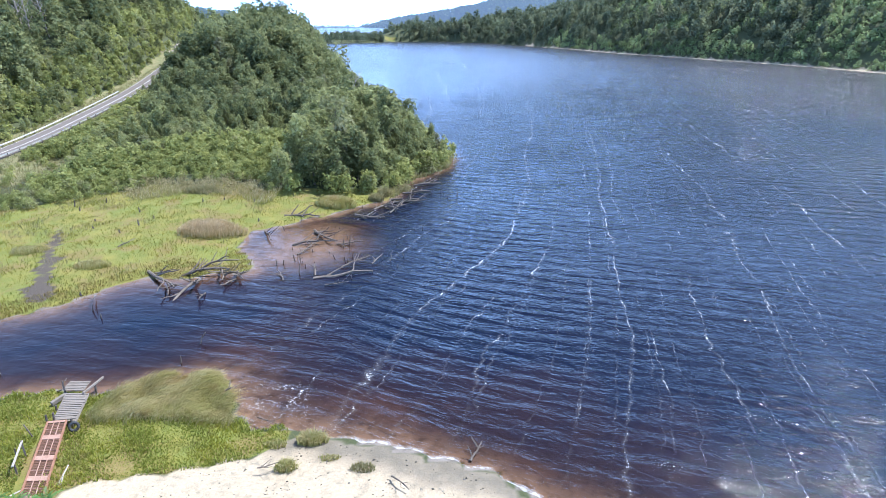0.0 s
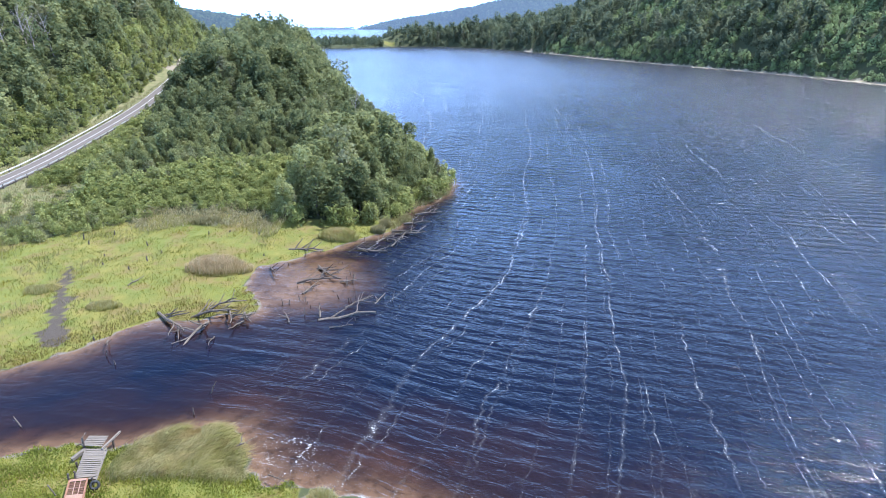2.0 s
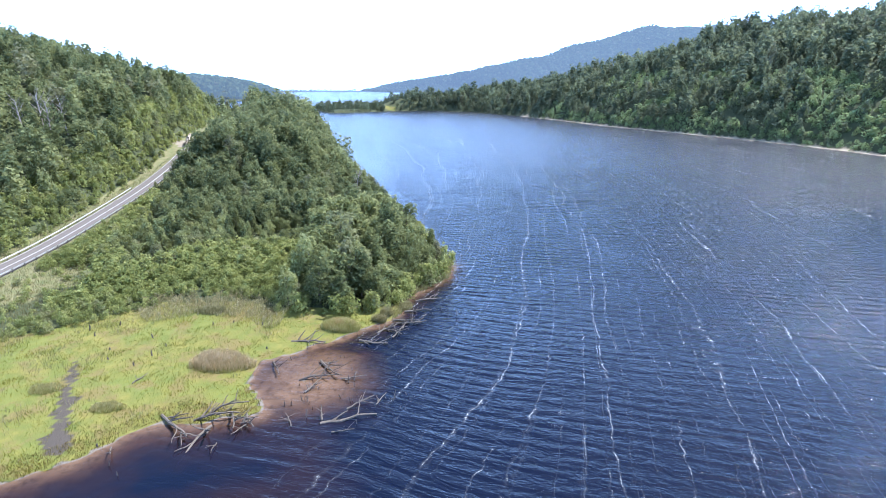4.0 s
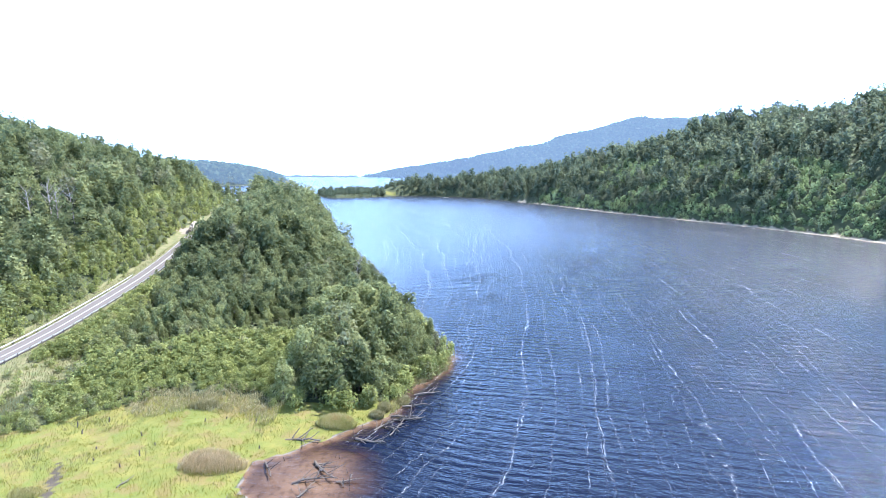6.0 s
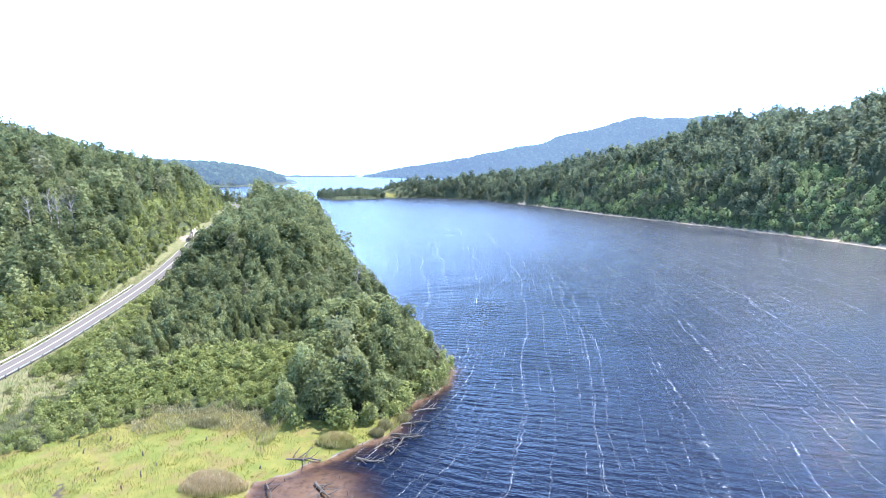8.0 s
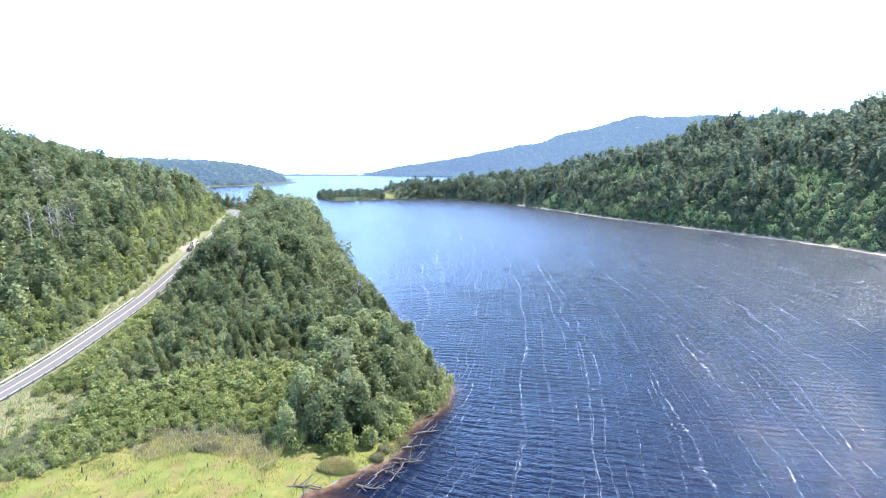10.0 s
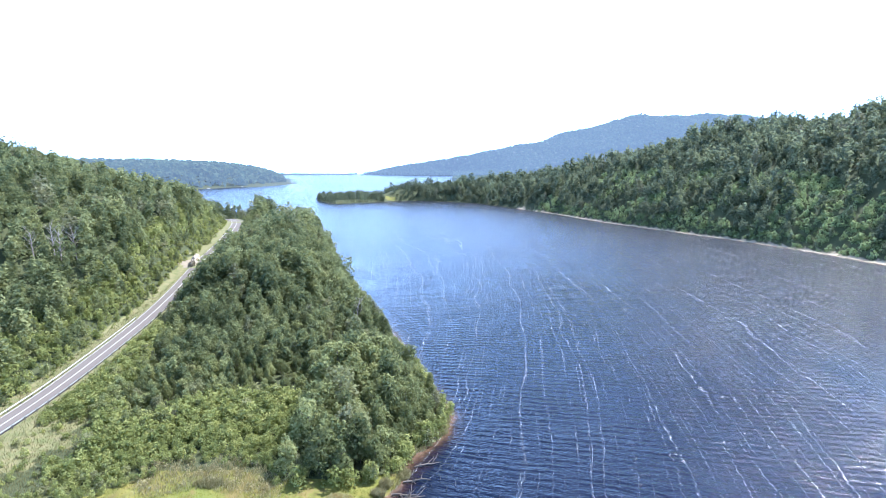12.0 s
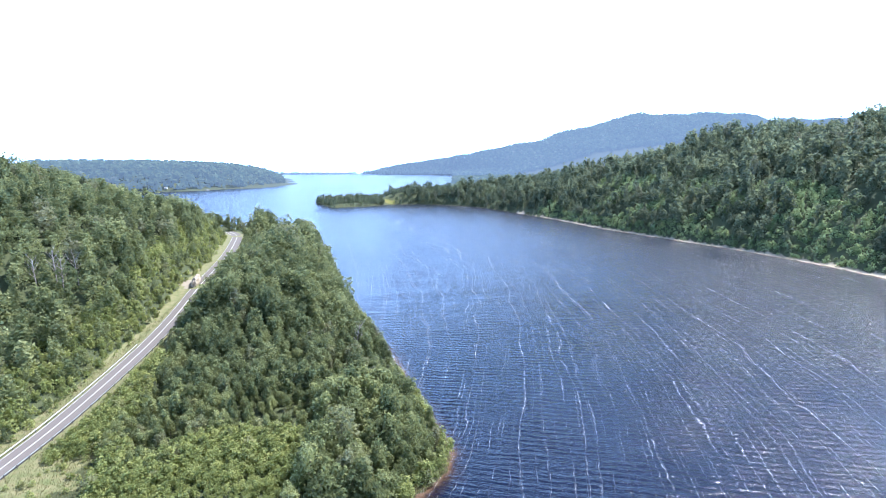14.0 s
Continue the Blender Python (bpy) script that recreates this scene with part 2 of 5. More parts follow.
    likely = n.math("ADD", likely, n.math("MULTIPLY", n.attr("froth"), n.span(n.noise(0.9, flow, 3), 0.4, 0.65, 0.02, 0.17)))
    foam = n.math("MULTIPLY", n.span(n.math("ADD", grain, likely), 0.69, 0.74), 0.75)
    foam = n.math("MULTIPLY", n.math("MAXIMUM", foam, n.math("MULTIPLY", rows_, n.span(far, 60, 300, 0.07, 0.27))), open_water)
    lap = n.math("MULTIPLY", n.attr("beach"), n.span(n.attr("depth"), 0.012, 0.045, 0.7, 0.0))
    foam = n.math("MAXIMUM", foam, n.math("MULTIPLY", lap, n.span(n.noise(2.2, flow, 4, 0.7), 0.3, 0.6)))
    # bog water: red-brown in the shallows, dark blue-black in the depth
    depth = n.attr("depth")
    tannin = n.ramp(n.span(n.math("ADD", depth, n.span(n.noise(0.16, flow, 4), 0.3, 0.7, -0.5, 0.5)), 0.0, 3.0), (0.03, (0.042, 0.02, 0.019)), (0.2, (0.018, 0.011, 0.017)), (0.7, (0.004, 0.007, 0.021)))
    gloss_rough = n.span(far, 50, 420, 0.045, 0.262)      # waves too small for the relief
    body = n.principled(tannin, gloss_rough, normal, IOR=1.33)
    clear = n.node("BsdfTransparent", 0, {"Color": (0.95, 0.8, 0.7)})
    gloss = n.node("BsdfGlossy", 0, {"Color": (1, 1, 1), "Roughness": 0.06, "Normal": normal})
    fres = n.node("Fresnel", 0, {"IOR": 1.33, "Normal": normal})
    thin = n.node("MixShader", 0, {0: fres, 1: clear, 2: gloss})
    wet = n.node("MixShader", 0, {0: n.math("SUBTRACT", 1.0, n.math("EXPONENT", n.math("MULTIPLY", depth, -2.9))), 1: thin, 2: body})
    white = n.principled((0.8, 0.82, 0.84), 0.7)
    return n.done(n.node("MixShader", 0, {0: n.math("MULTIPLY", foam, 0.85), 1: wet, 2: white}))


WAVE, CHOP, RIPPLE = 0.14, 0.32, 0.07       # wave heights in metres
GROUND, WATER = ground_material(), water_material()

# ---- the lie of the land ----
S = 1.2                          # metres to one unit of the site plan


def plan(*pts):
    return np.array(pts, float) * S


WEST = plan((-90, 24), (-60, 36), (-40.3, 43.7), (-36.6, 45.8), (-33.9, 50.7), (-28.9, 52.5), (-21.1, 54.3), (-21.6, 56), (-24.5, 61), (-24.5, 66.6), (-20.2, 70),
            (-16, 74), (-11.2, 77.5), (-7.5, 83.3), (-3.5, 95.6), (0.9, 101), (1.5, 108), (-1.5, 119), (-6, 134), (-10, 145), (-14.5, 163), (-22, 186),
            (-34, 215), (-57, 290), (-78, 345), (-105, 380), (-160, 400), (-300, 430), (-1500, 800), (-3600, 700), (-3600, -230), (-300, -100))
SOUTH = plan((-90, 16), (-60, 27), (-31.8, 32), (-28.3, 33), (-25, 33.2), (-22.7, 34.6), (-18.4, 35.6), (-16.7, 35.1), (-14.5, 32.1), (-12.3, 29.2), (-8.1, 28.7),
             (-3.5, 27.5), (-0.9, 26.8), (2.2, 25.4), (6, 23.4), (14, 18), (30, 6), (60, -30), (60, -230), (-300, -230), (-300, -110))
EAST = plan((420, -230), (340, 0), (285, 150), (250, 240), (236, 287.5), (231.7, 316.7), (223.7, 346.7), (209.6, 388.3), (189.2, 435.5), (154.2, 516.7), (128.3, 607.5), (86.7, 715),
            (52, 800), (0, 845), (-40, 858), (-80, 856), (-110, 815), (-157, 788), (-203, 880), (-212, 950), (-120, 990), (-82, 940), (-40, 960), (20, 1100), (34, 1500),
            (48, 2200), (72, 3300), (76, 3800), (-213, 3830), (-480, 3920), (-560, 3990), (-560, 5200), (3600, 5200), (3600, -230))
FAR_WEST = plan((-3600, 1000), (-1500, 1130), (-662, 1287), (-611, 1381), (-552, 1490), (-505, 1765), (-610, 2100), (-735, 2520), (-900, 2800), (-3600, 2900))
SPIT = plan((-3600, 3800), (-1500, 3900), (-560, 3950), (-560, 4100), (-3600, 4100))
ROAD = np.array([(-101, 30, 1.0), (-103, 90, 1.1), (-103.7, 120, 1.6), (-103.6, 139, 2.8), (-104, 166, 6.0), (-104.8, 188, 8.6), (-106, 208, 11.8), (-107.5, 225, 15.0),
                 (-109.5, 242, 18.5), (-113, 280, 23.5), (-121, 315, 26.0), (-131, 350, 27.5), (-150, 385, 26.0)])


def sdist(poly, x, y):
    """Signed distance to a polygon's outline, positive inside."""
    best, inside = np.full(x.shape, 1e9), np.zeros(x.shape, bool)
    for (ax, ay), (bx, by) in zip(poly, np.roll(poly, -1, 0)):
        dx, dy = bx - ax, by - ay
        k = np.clip(((x - ax) * dx + (y - ay) * dy) / (dx * dx + dy * dy), 0, 1)
        best = np.minimum(best, np.hypot(x - ax - k * dx, y - ay - k * dy))
        if ay != by:
            inside ^= ((ay > y) != (by > y)) & (x < ax + (y - ay) * dx / dy)
    return np.where(inside, best, -best)


def along(line, x, y):
    """Distance to a 3D line seen from above, its height there, and the side (positive: left of its run)."""
    best, high, side = np.full(x.shape, 1e9), np.zeros(x.shape), np.zeros(x.shape)
    for (ax, ay, az), (bx, by, bz) in zip(line[:-1], line[1:]):
        dx, dy = bx - ax, by - ay
        k = np.clip(((x - ax) * dx + (y - ay) * dy) / (dx * dx + dy * dy), 0, 1)
        d = np.hypot(x - ax - k * dx, y - ay - k * dy)
        near = d < best
        best, high = np.where(near, d, best), np.where(near, az + k * (bz - az), high)
        side = np.where(near, np.sign(dx * (y - ay) - dy * (x - ax)), side)
    return best, high, side


def smooth(v, a, b):
    t = np.clip((v - a) / (b - a), 0, 1)
    return t * t * (3 - 2 * t)


def wobble(x, y, size, seed):
    """Cheap smooth unevenness, about -1 to 1."""
    r = np.random.RandomState(seed)
    v = np.zeros(x.shape)
    for i in range(7):
        a, k = r.uniform(0, 6.28), r.uniform(0.6, 2.2) / size * 2 * math.pi / 2
        v += np.sin((x * math.cos(a) + y * math.sin(a)) * k + r.uniform(0, 6.28))
    return v / 3.5


MOUND = plan((-22, 98, 1.2), (-36, 120, 2), (-48, 140, 4), (-58, 158, 8), (-65, 178, 14.5), (-68, 210, 18.5), (-74, 260, 15.5), (-85, 330, 9))


def marsh_back(x):
    return np.interp(x, np.array([-75, -60, -48, -34, -27, -18, -9, 0]) * S, np.array([68, 74, 84, 84, 81, 81, 84, 96]) * S)


def land(x, y):
    """Ground height and the distances that the covers use."""
    x, y = np.asarray(x, float), np.asarray(y, float)
    jit = wobble(x, y, 9, 3) * 0.7 + wobble(x, y, 2.6, 4) * 0.45
    w, s_, e = sdist(WEST, x, y), sdist(SOUTH, x, y), sdist(EAST, x, y)
    fw, sp = sdist(FAR_WEST, x, y), sdist(SPIT, x, y)
    near = np.where(np.hypot(x, y) < 260, jit, 0)
    w, s_ = w + near, s_ + near
    sd = np.maximum.reduce([w, s_, e, fw, sp])
    h = np.where(sd > 0, 0.55 * (1 - np.exp(-np.maximum(sd, 0) / 5)), np.maximum((0.11 + 0.08 * smooth(-x, 16, 26) + 0.2 * np.maximum.reduce([smooth(y, 92, 108), smooth(x, 2, 26) * smooth(y, 55, 80), 1.6 * smooth(y, 76, 88)])) * np.minimum(sd + 1.0, 0) + 0.09 * np.maximum(sd, -1.0) - 0.0009 * sd * sd, -9))
    # pool in the marsh's edge lies shallow
    h = np.where(sd < 0, np.maximum(h, -0.06 + 0.06 * wobble(x, y, 5, 44) - 0.5 * smooth(np.hypot(x + 20.5, (y - 75) * 0.85), 5, 12) - 3 * smooth(np.hypot(x + 20.5, y - 75), 10, 16)), h)
    h += np.where(sd > 0, 0.12 * wobble(x, y, 6, 5) * smooth(sd, 0, 6), 0)
    h += np.where(s_ > 0, 1.5 * smooth(s_, 3, 26), 0)
    # wooded point
    d, z, _ = along(MOUND, x, y)
    h += np.where(w > 0, z * np.exp(-(d / (25 * S)) ** 2) * smooth(w, 0, 14), 0)
    # hill above the road
    rd, rz, side = along(ROAD, x, y)
    dl = np.maximum(rd - 5.0, 0)
    slope = np.interp(y, [110, 165, 205, 250], [0.16, 0.34, 0.7, 1.05])
    level = np.interp(y, [0, 80, 150, 210, 320, 420, 490], [8, 20, 38, 47, 50, 39, 19]) + 0.21 * np.maximum(dl - 40, 0)
    over = np.maximum(level - rz, 4)
    hill = rz * np.interp(y, [330, 400, 470], [1, 0.7, 0.2]) + over * (1 - np.exp(-slope * dl / over))
    hill = hill * (1 + 0.05 * wobble(x, y, 60, 8)) * smooth(w, 0, 60)
    beyond = np.where(side > 0, 1.0, smooth(-x, 98, 128) * smooth(y, 350, 385))
    h = np.where(w > 0, np.maximum(h, hill * beyond), h)
    # the road's bench
    k = smooth(rd, 5.0, 16.0)
    h = np.where((w > 0) & (y < 322 * S), h * k + (rz - 0.12) * (1 - k), h)
    # eastern hillside
    ecap = np.interp(y / S, [-200, 200, 450, 540, 600, 650, 700, 780, 860, 960], [112, 128, 130, 118, 98, 80, 62, 50, 34, 3]) * S
    ecap = ecap * np.where(y > 700 * S, np.interp(x / S, [-105, -70], [0.08, 1.0]), 1.0)
    eh = ecap * (1 - np.exp(-0.95 * np.maximum(e - 5, 0) / ecap))
    h += np.where(e > 0, eh * (1 + 0.08 * wobble(x, y, 90, 11)) * np.where(y > 1100 * S, smooth(e, 0, 200), 1), 0)
    # far mountain behind it
    crest = np.interp(x / S, [-600, -540, -440, -250, 60, 620, 950, 1229, 1850, 1980, 2500, 3200], [2, 8, 30, 62, 102, 200, 290, 362, 362, 312, 322, 490]) * S
    ridge = np.interp(x / S, [60, 400], [4020, 3500])
    h += np.where(e > 0, np.maximum(crest * np.exp(-((y / S - ridge) / np.where(y / S < ridge, np.interp(x / S, [60, 800], [140, 700]), 400)) ** 2) - 8, 0) * (1 + 0.05 * wobble(x, y, 300, 13)) * smooth(e, 0, 170), 0)
    h += np.where(fw > 0, 58 * S * (1 - np.exp(-0.5 * fw / (58 * S))) * np.interp(x / S, [-720, -580, -500], [1, 0.95, 0.2]), 0)
    h += np.where(sp > 0, 9 * smooth(sp, 0, 60), 0)
    return h, dict(w=w, s=s_, e=e, fw=fw, sp=sp, sd=sd, rd=rd, side=side)


def steps(*runs):
    out = [np.arange(a, b, st) for a, b, st in runs]
    return np.concatenate(out + [np.array([runs[-1][1]])])


XS = steps((-4300, -480, 110), (-480, -140, 6), (-140, -60, 1.6), (-60, 20, 0.9), (20, 140, 6), (140, 310, 3), (310, 480, 10), (480, 4300, 95))
YS = steps((-270, 14, 12), (14, 125, 0.85), (125, 300, 2.4), (300, 760, 5), (760, 1300, 11), (1300, 4950, 62))


def grid_mesh(name, gx, gy, z, keep=None):
    nx, ny = len(gx), len(gy)
    xx, yy = np.meshgrid(gx, gy)
    co = np.stack([xx.ravel(), yy.ravel(), np.ravel(z)], 1)
    i = np.arange(nx * ny).reshape(ny, nx)
    quads = np.stack([i[:-1, :-1], i[:-1, 1:], i[1:, 1:], i[1:, :-1]], -1).reshape(-1, 4)
    if keep is not None:
        k = np.ravel(keep)
        quads = quads[k[quads].any(1)]
        used = np.unique(quads)
        back = np.zeros(nx * ny, int)
        back[used] = np.arange(len(used))
        co, quads = co[used], back[quads]
    else:
        used = np.arange(nx * ny)
    return raw_mesh(name, co, quads), used


def raw_mesh(name, co, faces, smooth_shade=True):
    """A mesh from arrays; all faces have the same number of corners."""
    me = bpy.data.meshes.new(name)
    n, k = faces.shape
    me.vertices.add(len(co)), me.loops.add(n * k), me.polygons.add(n)
    me.vertices.foreach_set("co", np.ascontiguousarray(co, np.float32).ravel())
    me.loops.foreach_set("vertex_index", np.ascontiguousarray(faces, np.int32).ravel())
    me.polygons.foreach_set("loop_start", np.arange(0, n * k, k, dtype=np.int32))
    me.polygons.foreach_set("use_smooth", np.full(n, smooth_shade))
    me.update(calc_edges=True)
    return me


def give(me, name, values):
    me.attributes.new(name, "FLOAT", "POINT").data.foreach_set("value", np.ascontiguousarray(values, np.float32).ravel())


gx, gy = np.meshgrid(XS, YS)
gz, G = land(gx, gy)
me, _ = grid_mesh("ground", XS, YS, gz)
in_marsh = ((G["w"] > 0.2) & (gy < marsh_back(gx) + 1.5 * S) & (gx > -74 * S))
sand = smooth(G["s"], 0.0, 0.8) * ((gx > -21.5 * S) & (gy < np.interp(gx / S, [-22, -19.6, -17, -15, -11.6, -9, -7, 20], [22.6, 24.0, 24.6, 25.4, 26.4, 28.6, 30, 30]) * S))
sand = np.maximum(sand, ((G["e"] > -1) & (G["e"] < 5.5) & (gy < 700 * S)) * 0.8)
give(me, "sand", sand)
give(me, "damp", smooth(-G["s"], -3.6, -1.6) * (gy < 60))
give(me, "marsh", np.where(in_marsh | ((G["s"] > 0.3) & (sand < 0.5) & (gx < -12)) | ((np.hypot(gx + 100, (gy - 1036) * 2) < 12) & (G["e"] > 3)), 1.0, 0.0))
track = (np.abs(gx + np.interp(gy, [56, 62, 66.7, 74, 80], [47, 50.5, 52.6, 56.6, 60])) < np.interp(gy, [56, 62, 70, 79], [2.0, 1.4, 1.2, 0.7]) * (1 + 0.5 * wobble(gx, gy, 4, 74))) & (gy > 56) & (gy < 79)
give(me, "mud", np.where((G["sd"] < 0.2) & (gy < 420) & (np.abs(gx) < 200), 1.0, 0.0))
give(me, "peat", track * 0.75)
give(me, "dry", np.where((G["rd"] < np.where(G["side"] > 0, 8.5, 6.5)) & (gy < 330 * S) | ((gx > -104) & (gx < -85 + 4 * wobble(gx, gy, 9, 91)) & (gy < 128 + 4 * wobble(gx, gy, 9, 92)) & (gy > 72)), 1.0, 0.0) * (G["w"] > 1))
give(me, "rock", ((np.hypot(gx + 113.5, (gy - 246) * 0.8) < 5) & (G["side"] > 0) & (G["rd"] > 3.4)) * 1.0)
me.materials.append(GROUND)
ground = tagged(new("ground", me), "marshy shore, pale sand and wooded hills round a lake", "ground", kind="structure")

me, used = grid_mesh("water", XS, YS, np.zeros(gz.shape), keep=gz < 0.6)
give(me, "depth", np.maximum(-gz.ravel()[used], 0))
give(me, "calm", np.maximum(smooth(-gx, 9 * S, 25 * S) * (1 - smooth(gy, 56 * S, 68 * S)) * (gx > -200), 1 - smooth(np.hypot(gx + 21, gy - 75), 8, 15)).ravel()[used])


def wind_slope(x, y):
    """Sideways run of the wind per metre down the lake; it bends round the wooded point."""
    base = np.interp(y, [0, 50, 115, 220, 350, 450, 700, 1200], [0.27, 0.27, 0.2, 0.1, 0.0, -0.08, -0.2, -0.25])
    return base + 0.28 * smooth(15 - x, 0, 25) * (1 - smooth(y, 95, 140)) - 0.15 * smooth(20 - x, 0, 30) * smooth(y, 140, 220)


across, downwind = gx.copy(), gy.copy()
for _ in range(48):
    step_y = (120 - gy) / 48
    across, downwind = across + wind_slope(across, downwind) * step_y, downwind + step_y
downwind = gy + np.interp(gy, [0, 50, 115, 220, 350, 450, 700, 1200], [0.27, 0.27, 0.2, 0.1, 0.0, -0.08, -0.2, -0.25]) * gx - 0.28 * np.clip(15 - gx, 0, 25) ** 2 / 50 * (1 - smooth(gy, 95, 140))
give(me, "froth", (1 - smooth(np.hypot((gx + 14.5) * 0.8, gy - 38.5), 1.5, 5.0)).ravel()[used])
give(me, "across", across.ravel()[used])
give(me, "downwind", downwind.ravel()[used])
give(me, "beach", (smooth(gx, -11, -7) * (gy < 45) * (gx < 40)).ravel()[used])
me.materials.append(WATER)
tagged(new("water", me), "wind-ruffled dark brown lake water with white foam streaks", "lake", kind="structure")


# ---- foliage ----
def cards(rng, centres, outward, size, lean=0.7):
    """Three-cornered leaf clumps at the centres, roughly facing outward. Returns (n, 3, 3)."""
    n = len(centres)
    nor = outward + rng.normal(0, lean, (n, 3))
    nor /= np.linalg.norm(nor, axis=1, keepdims=True) + 1e-9
    a = np.cross(nor, rng.normal(0, 1, (n, 3)))
    a /= np.linalg.norm(a, axis=1, keepdims=True) + 1e-9
    b = np.cross(nor, a)
    sz = (size * rng.uniform(0.6, 1.35, n))[:, None]
    c1, c2 = a * sz * 0.72, b * sz * 0.55
    return np.stack([centres + c1, centres - c1 * 0.5 + c2, centres - c1 * 0.5 - c2], 1)


def crown(seed, n, size, lobes=9, wide=0.26, low=0.22, top=1.0, peaked=0.5):
    """Leaf clumps of a crown of height 1: upright sprays round a stem, denser at their tips, with loose ends."""
    rng = np.random.RandomState(seed)
    m = lobes * 2
    t = (np.arange(m) + 0.5) / m
    a = np.arange(m) * 2.4 + rng.uniform(-0.6, 0.6, m)
    spread = wide * (1 - peaked * t ** 1.3) * np.sqrt(rng.uniform(0.05, 1.0, m))
    z = low + (top - low) * np.clip(0.08 + 0.78 * t + rng.uniform(-0.1, 0.1, m), 0.05, 0.9)
    cs = np.stack([np.cos(a) * spread, np.sin(a) * spread, z], 1)
    r = wide * (0.52 - 0.22 * peaked * t) * rng.uniform(0.6, 1.15, m)
    rs = np.stack([r, r, r * rng.uniform(1.0, 1.9, m)], 1)
    pick = rng.choice(m, n, p=(r ** 2) / (r ** 2).sum())
    d = rng.normal(0, 1, (n, 3))
    d[:, 2] += 0.35
    d /= np.linalg.norm(d, axis=1, keepdims=True)
    reach = 0.55 + 0.6 * rng.uniform(0, 1, (n, 1)) ** 0.6
    pts = cs[pick] + d * rs[pick] * reach
    return cards(rng, pts, d + np.array([0, 0, 0.35]), size)


def cards_mesh(name, c, material):
    f = np.arange(len(c) * 3).reshape(-1, 3)
    m_ = raw_mesh(name, c.reshape(-1, 3), f, False)
    m_.materials.append(material)
    return m_


def forest(name, places, heights, tints, protos, material, label, category="woods", widths=None):
    """Many plants in one mesh of leaf clumps."""
    rng = np.random.RandomState(len(places))
    co, tint = [], []
    kind = rng.randint(0, len(protos), len(places))
    for k, proto in enumerate(protos):
        sel = np.where(kind == k)[0]
        if not len(sel):
            continue
        a = rng.uniform(0, 6.28, len(sel))
        flat = proto.reshape(-1, 3)
        ca, sa = np.cos(a)[:, None], np.sin(a)[:, None]
        hh = heights[sel][:, None]
        ww = hh * (widths[sel][:, None] if widths is not None else rng.uniform(0.85, 1.2, (len(sel), 1)))
        x = (flat[:, 0] * ca - flat[:, 1] * sa) * ww + places[sel, 0:1]
        y = (flat[:, 0] * sa + flat[:, 1] * ca) * ww + places[sel, 1:2]
        z = flat[:, 2] * hh + places[sel, 2:3]
        co.append(np.stack([x, y, z], -1).reshape(-1, 3))
        tint.append(np.repeat(tints[sel], len(flat)))
    co, tint = np.concatenate(co), np.concatenate(tint)
    m_ = raw_mesh(name, co, np.arange(len(co)).reshape(-1, 3), False)
    give(m_, "tint", tint)
    m_.materials.append(material)
    return tagged(new(name, m_), label, category, kind="stuff")


def scatter(x0, x1, y0, y1, step, seed):
    """Jittered places over a rectangle."""
    rng = np.random.RandomState(seed)
    xs, ys = np.meshgrid(np.arange(x0, x1, step), np.arange(y0, y1, step))
    xs = xs.ravel() + rng.uniform(-0.5, 0.5, xs.size) * step
    ys = ys.ravel() + rng.uniform(-0.5, 0.5, ys.size) * step
    return xs, ys, rng

# ---- woods ----
FAR_P = [crown(40 + i, 230, 0.09, 7, 0.27, 0.05, 1.0, 0.35 + 0.12 * i) for i in range(5)]
MID_P = [crown(50 + i, 600, 0.055, 8 + i % 3, 0.28 - 0.02 * (i % 3), 0.06, 1.0, 0.3 + 0.12 * i) for i in range(6)]
HILL_P = [crown(55 + i, 400, 0.069, 8 + i % 3, 0.28 - 0.02 * (i % 3), 0.06, 1.0, 0.3 + 0.12 * i) for i in range(6)]
TINY_P = [crown(60 + i, 22, 0.45, 3, 0.5, 0.0, 1.0, 0.25) for i in range(4)]


def wooded_point(x, y, g):
    """Plant height on the wooded point, 0 where none grows."""
    back = marsh_back(x)
    inland = (y - back) / S
    grow = np.where(x > -26 * S, np.interp(inland, [0, 3, 10, 40], [3, 6.5, 8.5, 9]), np.interp(inland, [0, 8, 22, 34, 60, 90], [1.0, 1.6, 3.2, 4.6, 7.0, 10.0])) * S
    grow = grow * np.interp(g["w"], [0.8, 4, 10], [0.35, 0.7, 1.0])
    grow = grow * np.where(y > 184, np.interp(g["rd"], [5, 9, 14], [0.3, 0.65, 1.05]), np.interp(g["rd"], [6.5, 12, 30], [0.2, 0.45, 1.0]))
    grow = grow * (1 - 0.3 * smooth(y, 158, 172) * (1 - smooth(y, 198, 210)) * smooth(x, -92, -80))
    ok = (g["w"] > 0.8) & (inland > 0) & (g["side"] < 0) & (g["rd"] > 5.5) & ~(np.hypot((x + 58) / 9, (y - 209) / 4.5) < 1)
    ok &= ~((x < -79 + 4 * wobble(x, y, 9, 91)) & (y < 126 + 4 * wobble(x, y, 9, 92)))
    grow = grow * np.interp(inland, [60, 110, 180, 240], [1.0, 1.0, 1.1, 1.3]) * (1 + 0.16 * wobble(x, y, 22, 29) * smooth(inland, 25, 60))
    return np.where(ok, grow, 0)


